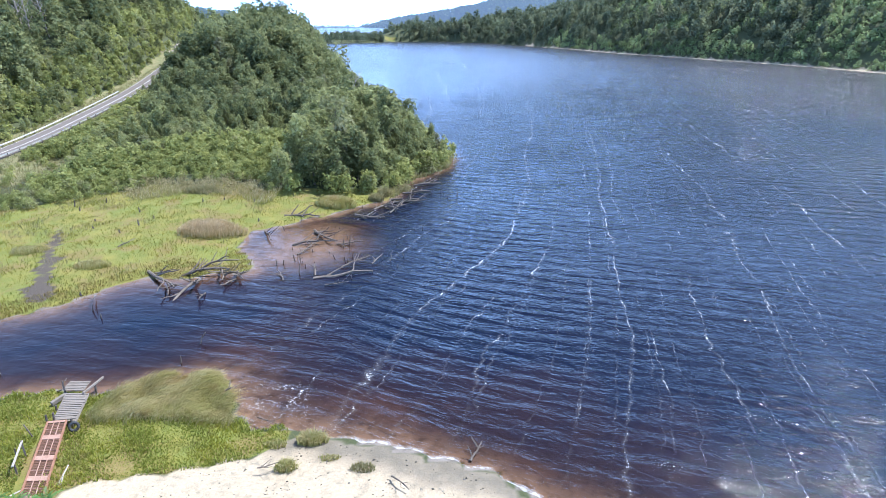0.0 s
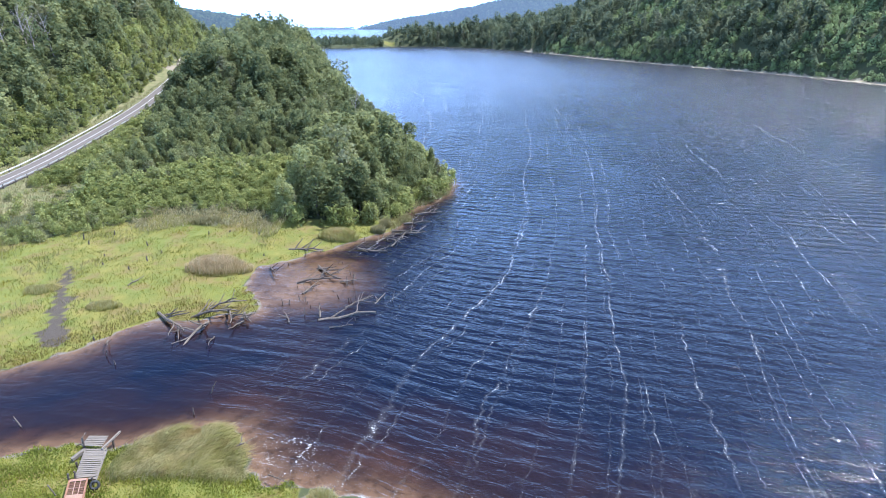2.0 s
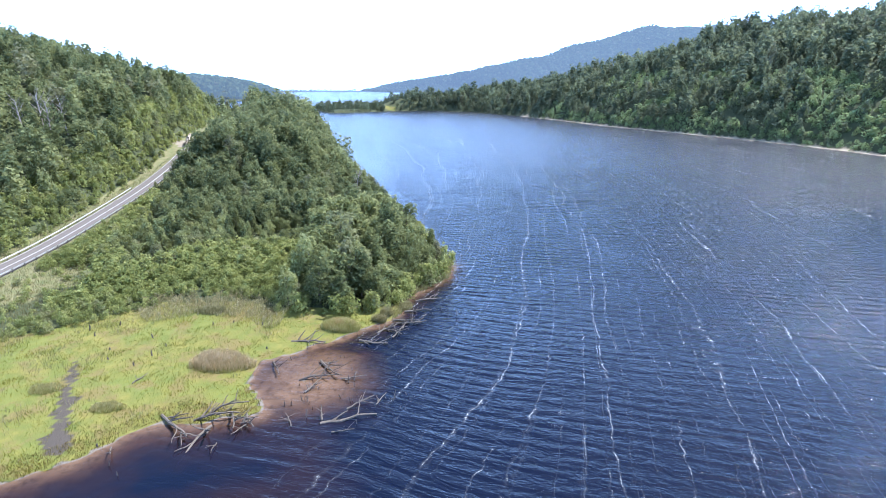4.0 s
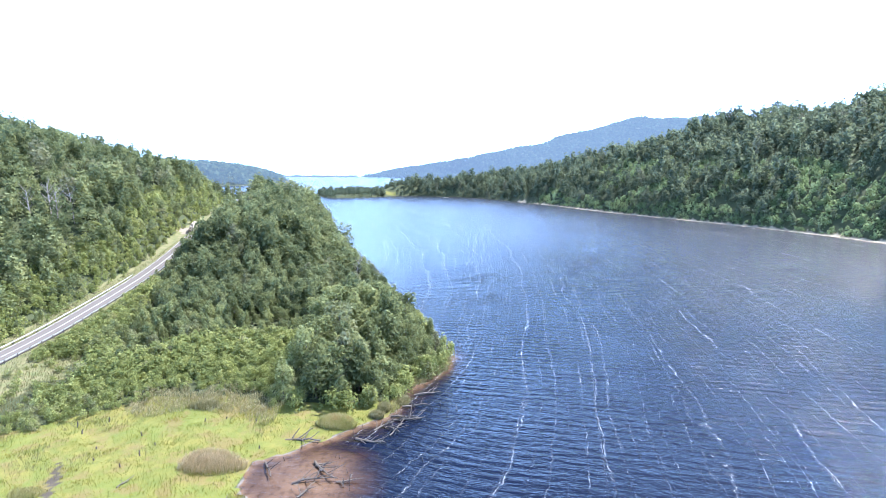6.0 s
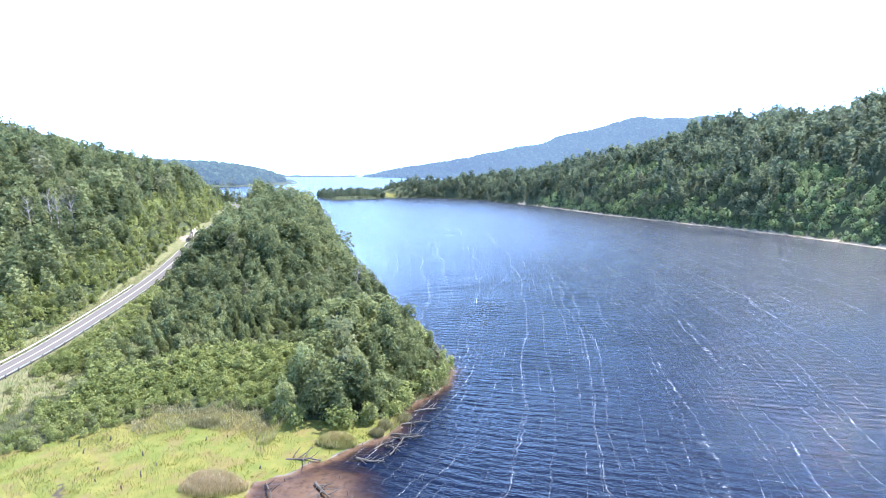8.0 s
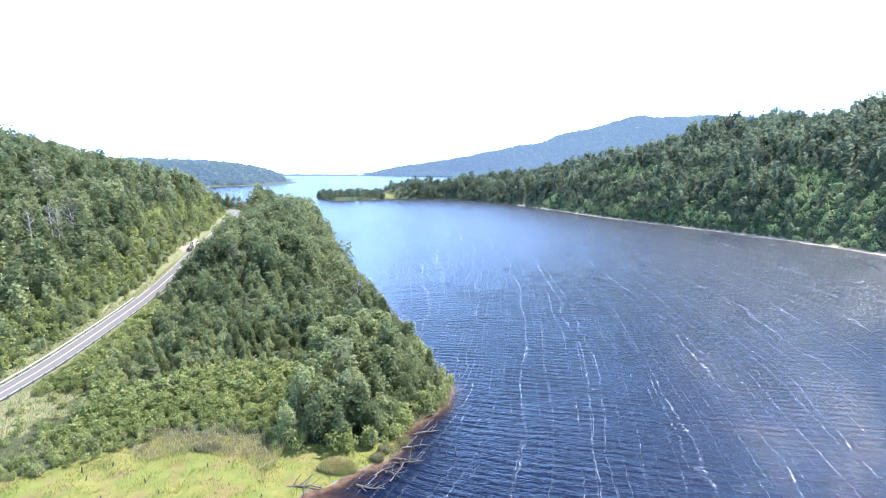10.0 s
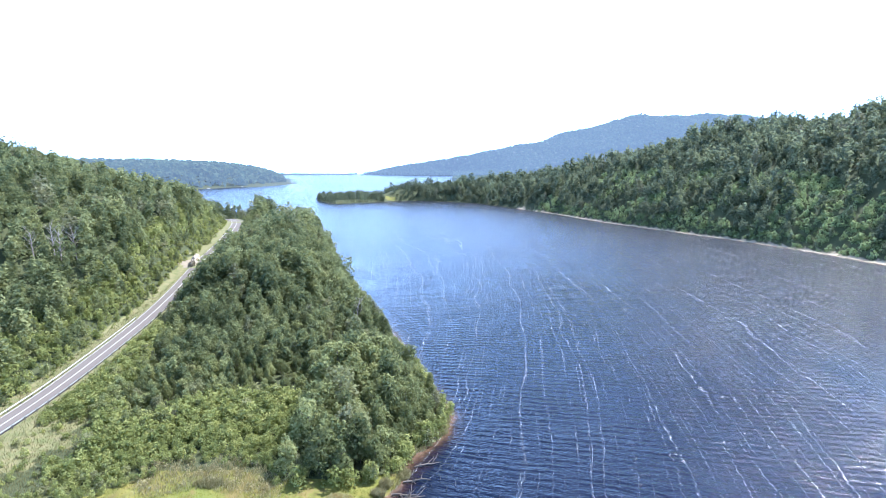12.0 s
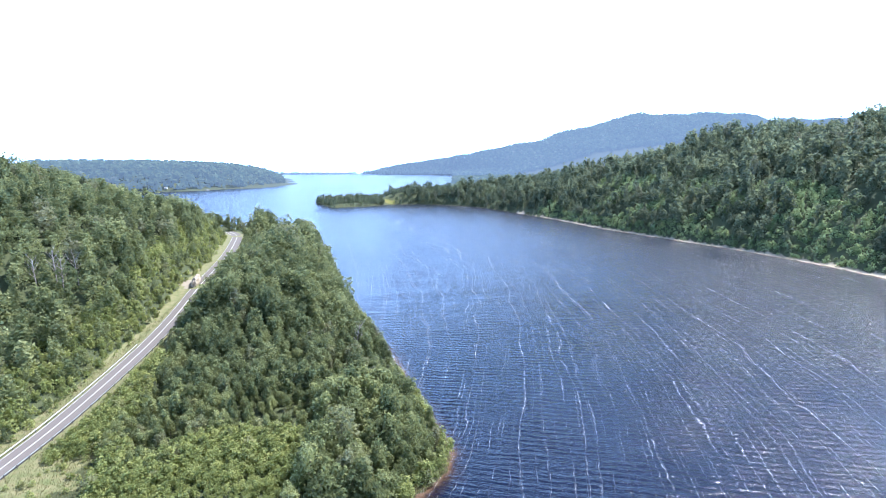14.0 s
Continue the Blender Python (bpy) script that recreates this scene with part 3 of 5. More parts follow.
# the wooded point: the trees nearest the marsh are single things, the rest one wood
xs, ys, rng = scatter(-108 * S, 4 * S, 76 * S, 420 * S, 3.3, 7)
zs, g = land(xs, ys)
hs = wooded_point(xs, ys, g) * (rng.uniform(0.6, 1.25, xs.size) + 0.15 * wobble(xs, ys, 12, 3))
near = (wooded_point(xs, ys, g) > 3.6) & (ys < 168 * S)
far = (hs > 0) & (ys >= 168 * S)
far &= rng.uniform(0, 1, xs.size) < 0.85
forest("woodland", np.stack([xs, ys, zs], 1)[far], hs[far], np.clip(rng.uniform(0, 0.85, far.sum()) + 0.3 * wobble(xs[far], ys[far], 18, 64), 0, 1), MID_P, LEAF_WOOD, "dense mixed evergreen woodland on the lake point")
order = np.where(near)[0][np.argsort(ys[near])]
NEAR_TREES = [(xs[k], ys[k], zs[k], hs[k]) for k in order[:300]]
rest = order[300:]
forest("wood_behind", np.stack([xs, ys, zs], 1)[rest], hs[rest], np.clip(rng.uniform(0, 0.85, len(rest)) + 0.3 * wobble(xs[rest], ys[rest], 16, 63), 0, 1), [crown(70 + i, 760, 0.062, 10, 0.30 - 0.02 * (i % 3), 0.05, 1.0, 0.3 + 0.12 * i) for i in range(6)], LEAF_WOOD,
       "dense young evergreen trees behind the marsh")

# low bushes between the marsh and the trees
xs, ys, rng = scatter(-108 * S, 4 * S, 66 * S, 150 * S, 1.45, 9)
zs, g = land(xs, ys)
full = wooded_point(xs, ys, g)
hs = full * rng.uniform(0.6, 1.3, xs.size)
low = (full > 0) & (full < 4.6) & ~((xs < -27 * S) & (xs > -47 * S) & (ys - marsh_back(xs) < 4.5 + 2 * wobble(xs, ys, 10, 66))) & (rng.uniform(0, 1, xs.size) < 0.8)
low |= (g["w"] > 2) & (g["side"] < 0) & (g["rd"] > 6) & (xs < -77) & (ys < 128) & (ys > 70) & (rng.uniform(0, 1, xs.size) < 0.16)
hs = np.where(full > 0, hs, rng.uniform(0.5, 1.8, xs.size))
forest("bushes", np.stack([xs, ys, zs - 0.1], 1)[low], np.minimum(hs[low] + 0.4, 4.5), rng.uniform(0, 1, low.sum()), [crown(80 + i, 240, 0.105, 6, 0.42, 0.0, 1.0, 0.4) for i in range(5)], LEAF_SHRUB,
       "low green bushes at the back of the marsh", "bushes")
inland = ys - marsh_back(xs)
dry = (g["w"] > 2) & (np.abs(inland - 0.8) < 5.2 + 2 * wobble(xs, ys, 14, 61)) & (xs < -27 * S) & (xs > -50 * S) & (rng.uniform(0, 1, xs.size) < 0.4)
forest("dry_scrub", np.stack([xs, ys, zs - 0.05], 1)[dry], rng.uniform(0.7, 1.7, dry.sum()), rng.uniform(0, 1, dry.sum()), [crown(90 + i, 80, 0.15, 4, 0.55, 0.0, 1.0, 0.3) for i in range(4)], LEAF_SCRUB,
       "pale dry scrub along the back of the marsh", "scrub")

# hill above the road
xs, ys, rng = scatter(-420 * S, -84 * S, 40 * S, 430 * S, 6.4, 17)
zs, g = land(xs, ys)
ok = ((g["side"] > 0) | ((ys > 352) & (xs < -128))) & (g["w"] > 4) & (g["rd"] > 7.0) & (xs / ys < -0.12) & (xs / ys > -0.92) & ~((np.hypot(xs + 112.5, ys - 245) < 6.5) & (g["rd"] < 12))
hs = rng.uniform(7.5, 14, xs.size) * np.interp(g["rd"], [7, 12, 25], [0.35, 0.6, 1.0]) * np.interp(ys, [350, 420], [1.0, 0.85])
forest("hill_woods", np.stack([xs, ys, zs], 1)[ok], hs[ok], rng.uniform(0, 1, ok.sum()), HILL_P, LEAF_WOOD, "dense green forest on the hillside above the road")

# eastern hillside, across the lake
xs, ys, rng = scatter(-240 * S, 640 * S, 200 * S, 1010 * S, 8.2, 27)
zs, g = land(xs, ys)
ok = (g["e"] > np.where(ys > 640 * S, 1.5, 6.5)) & (xs / ys < 0.92) & (g["e"] < np.interp(ys / S, [420, 520, 700, 720], [225, 175, 175, 120]) * S) & ~((np.hypot(xs + 84 * S, ys - 874 * S) < 15 * S) & (rng.uniform(0, 1, xs.size) < 0.9))
hs = rng.choice([0.75, 1.0, 1.35], xs.size, p=[0.4, 0.4, 0.2]) * np.where((ys > 700 * S) & (xs < -90 * S), 0.75, 1.0) * rng.uniform(10, 21, xs.size) * np.where(ys > 700 * S, 0.85, np.interp(g["e"], [5, 14, 40], [0.35, 0.65, 1.0]))
bright = wobble(xs, ys, 38, 31) + rng.uniform(-0.4, 0.4, xs.size)
open_patch = (bright > 0.1) & (g["e"] < 80) & (ys < 660 * S)
ok &= ~open_patch | (rng.uniform(0, 1, xs.size) < 0.12)
forest("far_shore_woods", np.stack([xs, ys, zs], 1)[ok], hs[ok], (np.clip(rng.uniform(0, 0.7, xs.size) + 0.25 * wobble(xs, ys, 60, 33), 0, 1))[ok], FAR_P, LEAF_FAR,
       "dark green forest on the steep far shore", widths=rng.uniform(0.75, 1.25, xs.size)[ok])

# far land
xs, ys, rng = scatter(-300, 900, 1010 * S, 2700, 14, 39)
zs, g = land(xs, ys)
ok = (g["e"] > 2) & (xs / ys < 0.3)
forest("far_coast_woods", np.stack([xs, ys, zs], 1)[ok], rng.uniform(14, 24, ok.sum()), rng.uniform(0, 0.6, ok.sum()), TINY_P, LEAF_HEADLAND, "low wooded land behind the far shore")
xs, ys, rng = scatter(-2400, -600, 3850 * S, 4020 * S, 26, 40)
zs, g = land(xs, ys)
ok = g["sp"] > 2
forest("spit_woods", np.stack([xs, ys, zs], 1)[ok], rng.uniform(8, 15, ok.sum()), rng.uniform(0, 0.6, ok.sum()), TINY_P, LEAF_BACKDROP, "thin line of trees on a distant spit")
xs, ys, rng = scatter(-1700, 400, 1500, 3300, 22, 37)
zs, g = land(xs, ys)
ok = (g["fw"] > -4) & (xs / ys > -0.75)
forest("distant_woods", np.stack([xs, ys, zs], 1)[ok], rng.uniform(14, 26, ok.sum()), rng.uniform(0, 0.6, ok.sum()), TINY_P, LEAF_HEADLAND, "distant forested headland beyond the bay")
xs, ys, rng = scatter(-900, 3900, 3500, 4920, 19, 38)
zs, g = land(xs, ys)
ok = (g["e"] > 2) & (xs / ys < 0.9) & (ys < S * np.interp(xs / S, [60, 400], [4090, 3570]))
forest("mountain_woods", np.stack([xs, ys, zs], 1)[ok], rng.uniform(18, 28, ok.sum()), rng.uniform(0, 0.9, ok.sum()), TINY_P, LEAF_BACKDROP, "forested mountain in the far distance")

# bushes on the bank above the road
xs, ys, rng = scatter(-150, -100, 70, 345, 2.5, 47)
zs, g = land(xs, ys)
ok = (g["side"] > 0) & (g["rd"] > 6.3) & (g["rd"] < 26) & ~(np.hypot(xs + 112.5, ys - 245) < 5)
forest("roadside_bushes", np.stack([xs, ys, zs - 0.1], 1)[ok], (rng.uniform(1.2, 4.0, xs.size) * np.interp(g["rd"], [5, 9, 14], [0.5, 0.9, 1.2]))[ok], rng.uniform(0, 1, ok.sum()),
       [crown(95 + i, 140, 0.15, 6, 0.42, 0.0, 1.0, 0.4) for i in range(4)], LEAF_SHRUB, "leafy bushes on the bank above the road", "bushes")

# low growth along the foot of the eastern hillside
xs, ys, rng = scatter(60, 330, 240, 800, 5.0, 57)
zs, g = land(xs, ys)
ok = (g["e"] > 4.5) & ((g["e"] < 16) | (wobble(xs, ys, 38, 31) > 0.02) & (g["e"] < 88)) & (xs / ys < 0.92)
forest("shore_bushes", np.stack([xs, ys, zs - 0.3], 1)[ok], (rng.uniform(2.5, 7, xs.size) * np.interp(g["e"], [2, 10], [0.5, 1]))[ok],
       np.clip(0.65 + 0.4 * wobble(xs, ys, 40, 58) + rng.uniform(-0.25, 0.25, xs.size), 0, 1)[ok], [crown(97 + i, 100, 0.19, 5, 0.5, 0.0, 1.0, 0.4) for i in range(4)], LEAF_THICKET,
       "bright green thicket along the far shore", "bushes")

# ---- single trees on the wooded point ----
def part(name, me_or_bm, material, parent, label=""):
    """One mesh object under a thing or a part."""
    if isinstance(me_or_bm, bmesh.types.BMesh):
        data = bpy.data.meshes.new(name)
        me_or_bm.to_mesh(data)
        me_or_bm.free()
    else:
        data = me_or_bm
    if material and not data.materials:
        data.materials.append(material)
    ob = new(name, data)
    ob.parent = parent
    return tagged(ob, label)


def tube(bm, pts, radii, sides=6, close=True):
    """A tapering limb along points."""
    rings = []
    pts = [Vector(p) for p in pts]
    for i, (p, r) in enumerate(zip(pts, radii)):
        d = (pts[min(i + 1, len(pts) - 1)] - pts[max(i - 1, 0)]).normalized()
        u = d.orthogonal().normalized()
        v = d.cross(u)
        rings.append([bm.verts.new(p + (u * math.cos(6.2832 * k / sides) + v * math.sin(6.2832 * k / sides)) * r) for k in range(sides)])
    for a, b in zip(rings[:-1], rings[1:]):
        for k in range(sides):
            bm.faces.new((a[k], a[(k + 1) % sides], b[(k + 1) % sides], b[k]))
    if close:
        bm.faces.new(rings[0][::-1]), bm.faces.new(rings[-1])


def make_tree(seed, n, size, **shape):
    rng = np.random.RandomState(seed)
    tree = new("tree")
    bm = bmesh.new()
    tube(bm, [(0, 0, -0.05), (rng.uniform(-.02, .02), rng.uniform(-.02, .02), 0.3), (rng.uniform(-.04, .04), rng.uniform(-.04, .04), 0.85)], [0.022, 0.016, 0.004])
    for k in range(6):
        a, z = k * 2.4 + rng.uniform(-.4, .4), 0.2 + 0.09 * k
        tube(bm, [(0, 0, z), (math.cos(a) * .1, math.sin(a) * .1, z + .07), (math.cos(a) * .2, math.sin(a) * .2, z + .17)], [0.009, 0.006, 0.002], 4)
    part("trunk", bm, BARK, tree)
    part("crown", cards_mesh("crown", crown(seed, n, size, **shape), LEAF_TREE), None, tree)
    return tagged(tree, "bushy evergreen broadleaf tree on the wooded point", "tree", "trees on the wooded point")


TREES = [make_tree(100 + i, 1700, 0.045, lobes=10 + i % 3, wide=0.30 - 0.02 * (i % 4), low=0.04, peaked=0.25 + 0.12 * i) for i in range(6)]
rng = np.random.RandomState(5)
used_proto = set()
for x, y, z, h in NEAR_TREES:
    w_ = h * rng.uniform(0.85, 1.25)
    m = Matrix.LocRotScale((x, y, z), Euler((0, 0, rng.uniform(0, 6.28))), (w_, w_, h))
    k = rng.randint(0, 6)
    if k in used_proto:
        copy_thing(TREES[k], m @ Matrix.Diagonal((1 / TREES[k].scale[0], 1 / TREES[k].scale[1], 1 / TREES[k].scale[2], 1)))
    else:
        TREES[k].matrix_basis = m
        used_proto.add(k)


def dead_tree(seed, x, y, high, lean, label):
    """A bare grey tree with forking limbs."""
    rng = np.random.RandomState(seed)
    tree = new("dead_tree")
    bm = bmesh.new()
    tube(bm, [(0, 0, -0.3), (0.1, 0, high * 0.4), (0.05, 0.1, high * 0.75), (0.2, 0.1, high)], [high * 0.018, high * 0.014, high * 0.008, 0.02])
    part("trunk", bm, DEADWOOD, tree)
    for k in range(11):
        a, z, l = k * 2.4, high * (0.3 + 0.055 * k), high * rng.uniform(0.16, 0.3)
        bm = bmesh.new()
        p = Vector((math.cos(a) * l * 0.75, math.sin(a) * l * 0.75, z + l * 0.95))
        tube(bm, [(0.05, 0, z), p * 0.5 + Vector((0, 0, z * 0.5 - 0.1)), p], [high * 0.007, high * 0.005, 0.015], 5)
        for j in range(3):
            q = p * (0.6 + 0.15 * j) + Vector((0, 0, z * (0.4 - 0.15 * j)))
            tube(bm, [q, q + Vector((rng.uniform(-1, 1), rng.uniform(-1, 1), rng.uniform(0.3, 1.2)))], [0.03, 0.01], 4)
        part("branch", bm, DEADWOOD, tree)
    z = float(land(np.array([x]), np.array([y]))[0][0])
    tree.matrix_basis = pose(x, y, z, 0, lean, seed * 40)
    return tagged(tree, label, "dead tree", "dead trees")


def dead_material():
    n = Nodes("dead_wood")
    v = n.noise(9.0, n.mapped((1, 1, 0.25)), 5)
    return n.done(n.principled(n.mix(v, (0.26, 0.21, 0.19), (0.42, 0.36, 0.33)), 0.85, n.bump(v, 0.5, 0.02)))


DEADWOOD = dead_material()
dead_tree(1, -32.6, 197.5, 12, 12, "leaning bare snag at the water's edge")
for i, (x, y) in enumerate(((-141, 200), (-146, 204), (-139, 206), (-150, 199))):
    dead_tree(3 + i, x, y, 15 - i, 4, "bare grey dead tree in the hillside forest")


# ---- road ----
def simple(name, color_a, color_b, scale, rough=0.8, metal=0.0, bump=0.4, depth=0.01, stretch=(1, 1, 1)):
    n = Nodes(name)
    v = n.noise(scale, n.mapped(stretch), 5, 0.65)
    col = n.mix(n.span(v, 0.3, 0.7), color_a, color_b)
    col = n.mix(n.span(n.noise(scale * 0.13), 0.5, 0.7, 0, 0.35), col, color_a)
    col = n.mix(n.math("MULTIPLY", n.object_random(), 0.35), col, color_b)
    return n.done(n.principled(col, rough, n.bump(v, bump, depth), Metallic=metal))


ASPHALT = simple("asphalt", (0.125, 0.105, 0.096), (0.165, 0.142, 0.13), 3.0, 0.85)
PAINT = simple("road_paint", (0.75, 0.75, 0.73), (0.62, 0.62, 0.6), 2.0, 0.7)
STEEL = simple("galvanised_steel", (0.5, 0.5, 0.5), (0.36, 0.37, 0.38), 1.5, 0.5, 0.3)
POST = simple("dark_post", (0.05, 0.045, 0.04), (0.12, 0.1, 0.09), 4.0)
CONCRETE = simple("concrete", (0.55, 0.54, 0.52), (0.42, 0.41, 0.39), 3.0)
GREY_WOOD = simple("weathered_planks", (0.27, 0.23, 0.2), (0.14, 0.12, 0.1), 9.0, 0.9, stretch=(6, 1, 1))
DRIFT = simple("bleached_driftwood", (0.22, 0.175, 0.14), (0.05, 0.04, 0.033), 7.0, 0.7)
DARK_WOOD = simple("wet_dark_wood", (0.05, 0.04, 0.035), (0.14, 0.11, 0.09), 7.0, 0.7)
RUST = simple("rusty_steel", (0.33, 0.18, 0.11), (0.22, 0.10, 0.06), 5.0, 0.8)
RUST_PALE = simple("faded_rusty_plate", (0.40, 0.26, 0.20), (0.28, 0.16, 0.12), 5.0, 0.8)
RUST_DARK = simple("dark_rusty_mesh", (0.15, 0.075, 0.05), (0.09, 0.045, 0.03), 6.0, 0.85)
RUBBER = simple("old_rubber", (0.02, 0.02, 0.02), (0.05, 0.05, 0.05), 6.0, 0.8)
WHITEWASH = simple("pale_painted_wood", (0.42, 0.38, 0.33), (0.28, 0.25, 0.21), 5.0, 0.7)
WALLPAINT = simple("house_wall", (0.5, 0.49, 0.47), (0.38, 0.37, 0.35), 0.8, 0.7)
ROOFTIN = simple("tin_roof", (0.45, 0.44, 0.44), (0.3, 0.3, 0.31), 0.8, 0.5)
ROCK = simple("cut_rock", (0.50, 0.42, 0.34), (0.36, 0.30, 0.24), 0.9, 0.9, bump=0.8, depth=0.2)


def smooth_line(line, step):
    """Points at even steps along a line, eased through its corners."""
    line = np.asarray(line, float)
    cum = np.concatenate([[0], np.cumsum(np.hypot(*np.diff(line[:, :2], axis=0).T))])
    s_ = np.arange(0, cum[-1], step)
    out = np.stack([np.interp(s_, cum, line[:, k]) for k in range(3)], 1)
    for _ in range(40):
        out[1:-1] = (out[:-2] + 2 * out[1:-1] + out[2:]) / 4
    return out


ROADLINE = smooth_line(ROAD, 2.0)
tangent = np.gradient(ROADLINE[:, :2], axis=0)
tangent /= np.linalg.norm(tangent, axis=1, keepdims=True)
ACROSS = np.stack([tangent[:, 1], -tangent[:, 0]], 1)      # to the right of the run


def ribbon(name, off_a, off_b, rise, material, thick=0.1, first=0, last=None):
    """A band along the road between two offsets, with a thickness."""
    c, a = ROADLINE[first:last], ACROSS[first:last]
    left = np.column_stack([c[:, :2] + a * off_a, c[:, 2] + rise])
    right = np.column_stack([c[:, :2] + a * off_b, c[:, 2] + rise])
    low_l, low_r = left - [0, 0, thick], right - [0, 0, thick]
    co = np.stack([left, right, low_r, low_l], 1).reshape(-1, 3)
    q = []
    for i in range(len(c) - 1):
        b, d = 4 * i, 4 * i + 4
        q += [(b + k, b + (k + 1) % 4, d + (k + 1) % 4, d + k) for k in range(4)]
    q += [(3, 2, 1, 0), (4 * len(c) - 4, 4 * len(c) - 3, 4 * len(c) - 2, 4 * len(c) - 1)]
    m_ = raw_mesh(name, co, np.array(q), False)
    m_.materials.append(material)
    return m_


road = tagged(new("road", ribbon("road", -3.1, 3.1, 0.05, ASPHALT, 0.3)), "narrow grey asphalt road with a white centre line", "road", kind="structure")
part("centre_line", ribbon("centre_line", -0.09, 0.09, 0.056, PAINT, 0.02), None, road, "white painted centre line")
part("edge_line", ribbon("edge_line", -2.85, -2.75, 0.056, PAINT, 0.02), None, road, "worn white edge line")


def box(bm, m, sx, sy, sz, bevel=0.0):
    """A box with its base centre at the pose m; bevelled edges on request."""
    made = bmesh.ops.create_cube(bm, size=1.0, matrix=m @ Matrix.Translation((0, 0, sz / 2)) @ Matrix.Diagonal((sx, sy, sz, 1)))["verts"]
    if bevel:
        bmesh.ops.bevel(bm, geom=[e for e in bm.edges if e.verts[0] in made and e.verts[1] in made], offset=bevel, segments=1, affect="EDGES")


def index_at(y):
    return int(np.argmin(np.abs(ROADLINE[:, 1] - y)))


def guardrail(off, y0, y1, material):
    """W-beam rail on posts along the road."""
    i0, i1 = index_at(y0), index_at(y1)
    rail = new("guardrail")
    c, a = ROADLINE[i0:i1], ACROSS[i0:i1]
    out = math.copysign(1, off)
    profile = [(0.0, 0.78), (-0.07, 0.70), (0.0, 0.62), (-0.07, 0.54), (0.0, 0.46), (0.03, 0.46), (0.03, 0.78)]
    co = np.stack([np.column_stack([c[:, :2] + a * (off + out * px), c[:, 2] + pz]) for px, pz in profile], 1).reshape(-1, 3)
    n, q = len(profile), []
    for i in range(len(c) - 1):
        q += [(n * i + k, n * i + (k + 1) % n, n * i + n + (k + 1) % n, n * i + n + k) for k in range(n)]
    part("beam", raw_mesh("beam", co, np.array(q), False), material, rail)
    post = None
    for i in range(0, len(c), 2):
        p = (c[i, 0] + a[i, 0] * (off + out * 0.14), c[i, 1] + a[i, 1] * (off + out * 0.14), c[i, 2] - 0.5)
        if post is None:
            bm = bmesh.new()
            box(bm, Matrix(), 0.16, 0.16, 1.35, 0.02)
            post = part("post", bm, POST, rail, "dark timber post")
            post.location = p
        else:
            o = new("post", post.data)
            o.parent, o.location = rail, p
    return tagged(rail, "white roadside guardrail on dark posts", "guardrail", "guardrails along the road")


guardrail(3.45, 96, 202, STEEL)
guardrail(-3.45, 100, 190, STEEL)
guardrail(3.45, 296, 330, STEEL)

culvert = new("culvert")
bm = bmesh.new()
box(bm, pose(-99.2, 119.5, 0.9, 0, 0, 35), 3.2, 0.9, 0.5, 0.06)
part("channel", bm, CONCRETE, culvert)
bm = bmesh.new()
tube(bm, [(-100.4, 120.6, 1.25), (-98.9, 119.4, 1.2)], [0.22, 0.22], 10)
part("pipe", bm, DARK_WOOD, culvert, "dark drain pipe")
tagged(culvert, "pale concrete drain with a dark pipe beside the road", "culvert")


def rock_face():
    """Broken pale rock where the hill is cut for the road."""
    bm = bmesh.new()
    bmesh.ops.create_icosphere(bm, subdivisions=4, radius=1)
    for v in bm.verts:
        c = v.co.copy()
        k = 1 + 0.13 * noise.fractal(c * 2.2, 0.7, 2.0, 5) + 0.12 * noise.cell(c * 4.0)
        v.co = Vector((c.x * 1.5 * k, c.y * 6.0 * k, c.z * 3.2 * k))
    me_ = bpy.data.meshes.new("rock_face")
    bm.to_mesh(me_), bm.free()
    me_.materials.append(ROCK)
    ob = new("rock_face", me_)
    ob.matrix_basis = pose(-112.6, 246, 19.6, 0, 12, 14)
    return tagged(ob, "bare pale rock cutting beside the road", "rock face")


rock_face()


# ---- footbridge and boardwalk at the channel ----
def at(a, b, t):
    return Vector(a).lerp(Vector(b), t)


def bar(bm, a, b, w, h):
    """A square bar from a to b, lying flat."""
    a, b = Vector(a), Vector(b)
    d = b - a
    yaw = math.atan2(d.y, d.x)
    tilt = -math.atan2(d.z, math.hypot(d.x, d.y))
    m_ = Matrix.Translation((a + b) / 2) @ Euler((0, tilt, yaw)).to_matrix().to_4x4()
    bmesh.ops.create_cube(bm, size=1.0, matrix=m_ @ Matrix.Diagonal((d.length, w, h, 1)))


def one_bar(name, a, b, w, h, material, parent, label=""):
    bm = bmesh.new()
    bar(bm, a, b, w, h)
    return part(name, bm, material, parent, label)


NL, NR, FL, FR = (-27.65, 26.9, 1.15), (-26.1, 26.9, 1.15), (-31.05, 34.7, 0.95), (-29.7, 34.9, 0.95)
ramp_way = new("steel_footway")
for a, b in ((NL, FL), (NR, FR)):
    one_bar("side_rail", a, b, 0.12, 0.14, RUST, ramp_way)
for t in (0.36, 0.66):
    one_bar("inner_bar", at(NL, NR, t) + Vector((0, 0, .03)), at(FL, FR, t) + Vector((0, 0, .03)), 0.05, 0.06, RUST_PALE, ramp_way)
for t in (0.02, 0.22, 0.245, 0.47, 0.495, 0.75, 0.775, 0.99):
    one_bar("cross_plate", at(NL, FL, t) + Vector((0, 0, .02)), at(NR, FR, t) + Vector((0, 0, .02)), 0.26, 0.05, RUST_PALE, ramp_way)
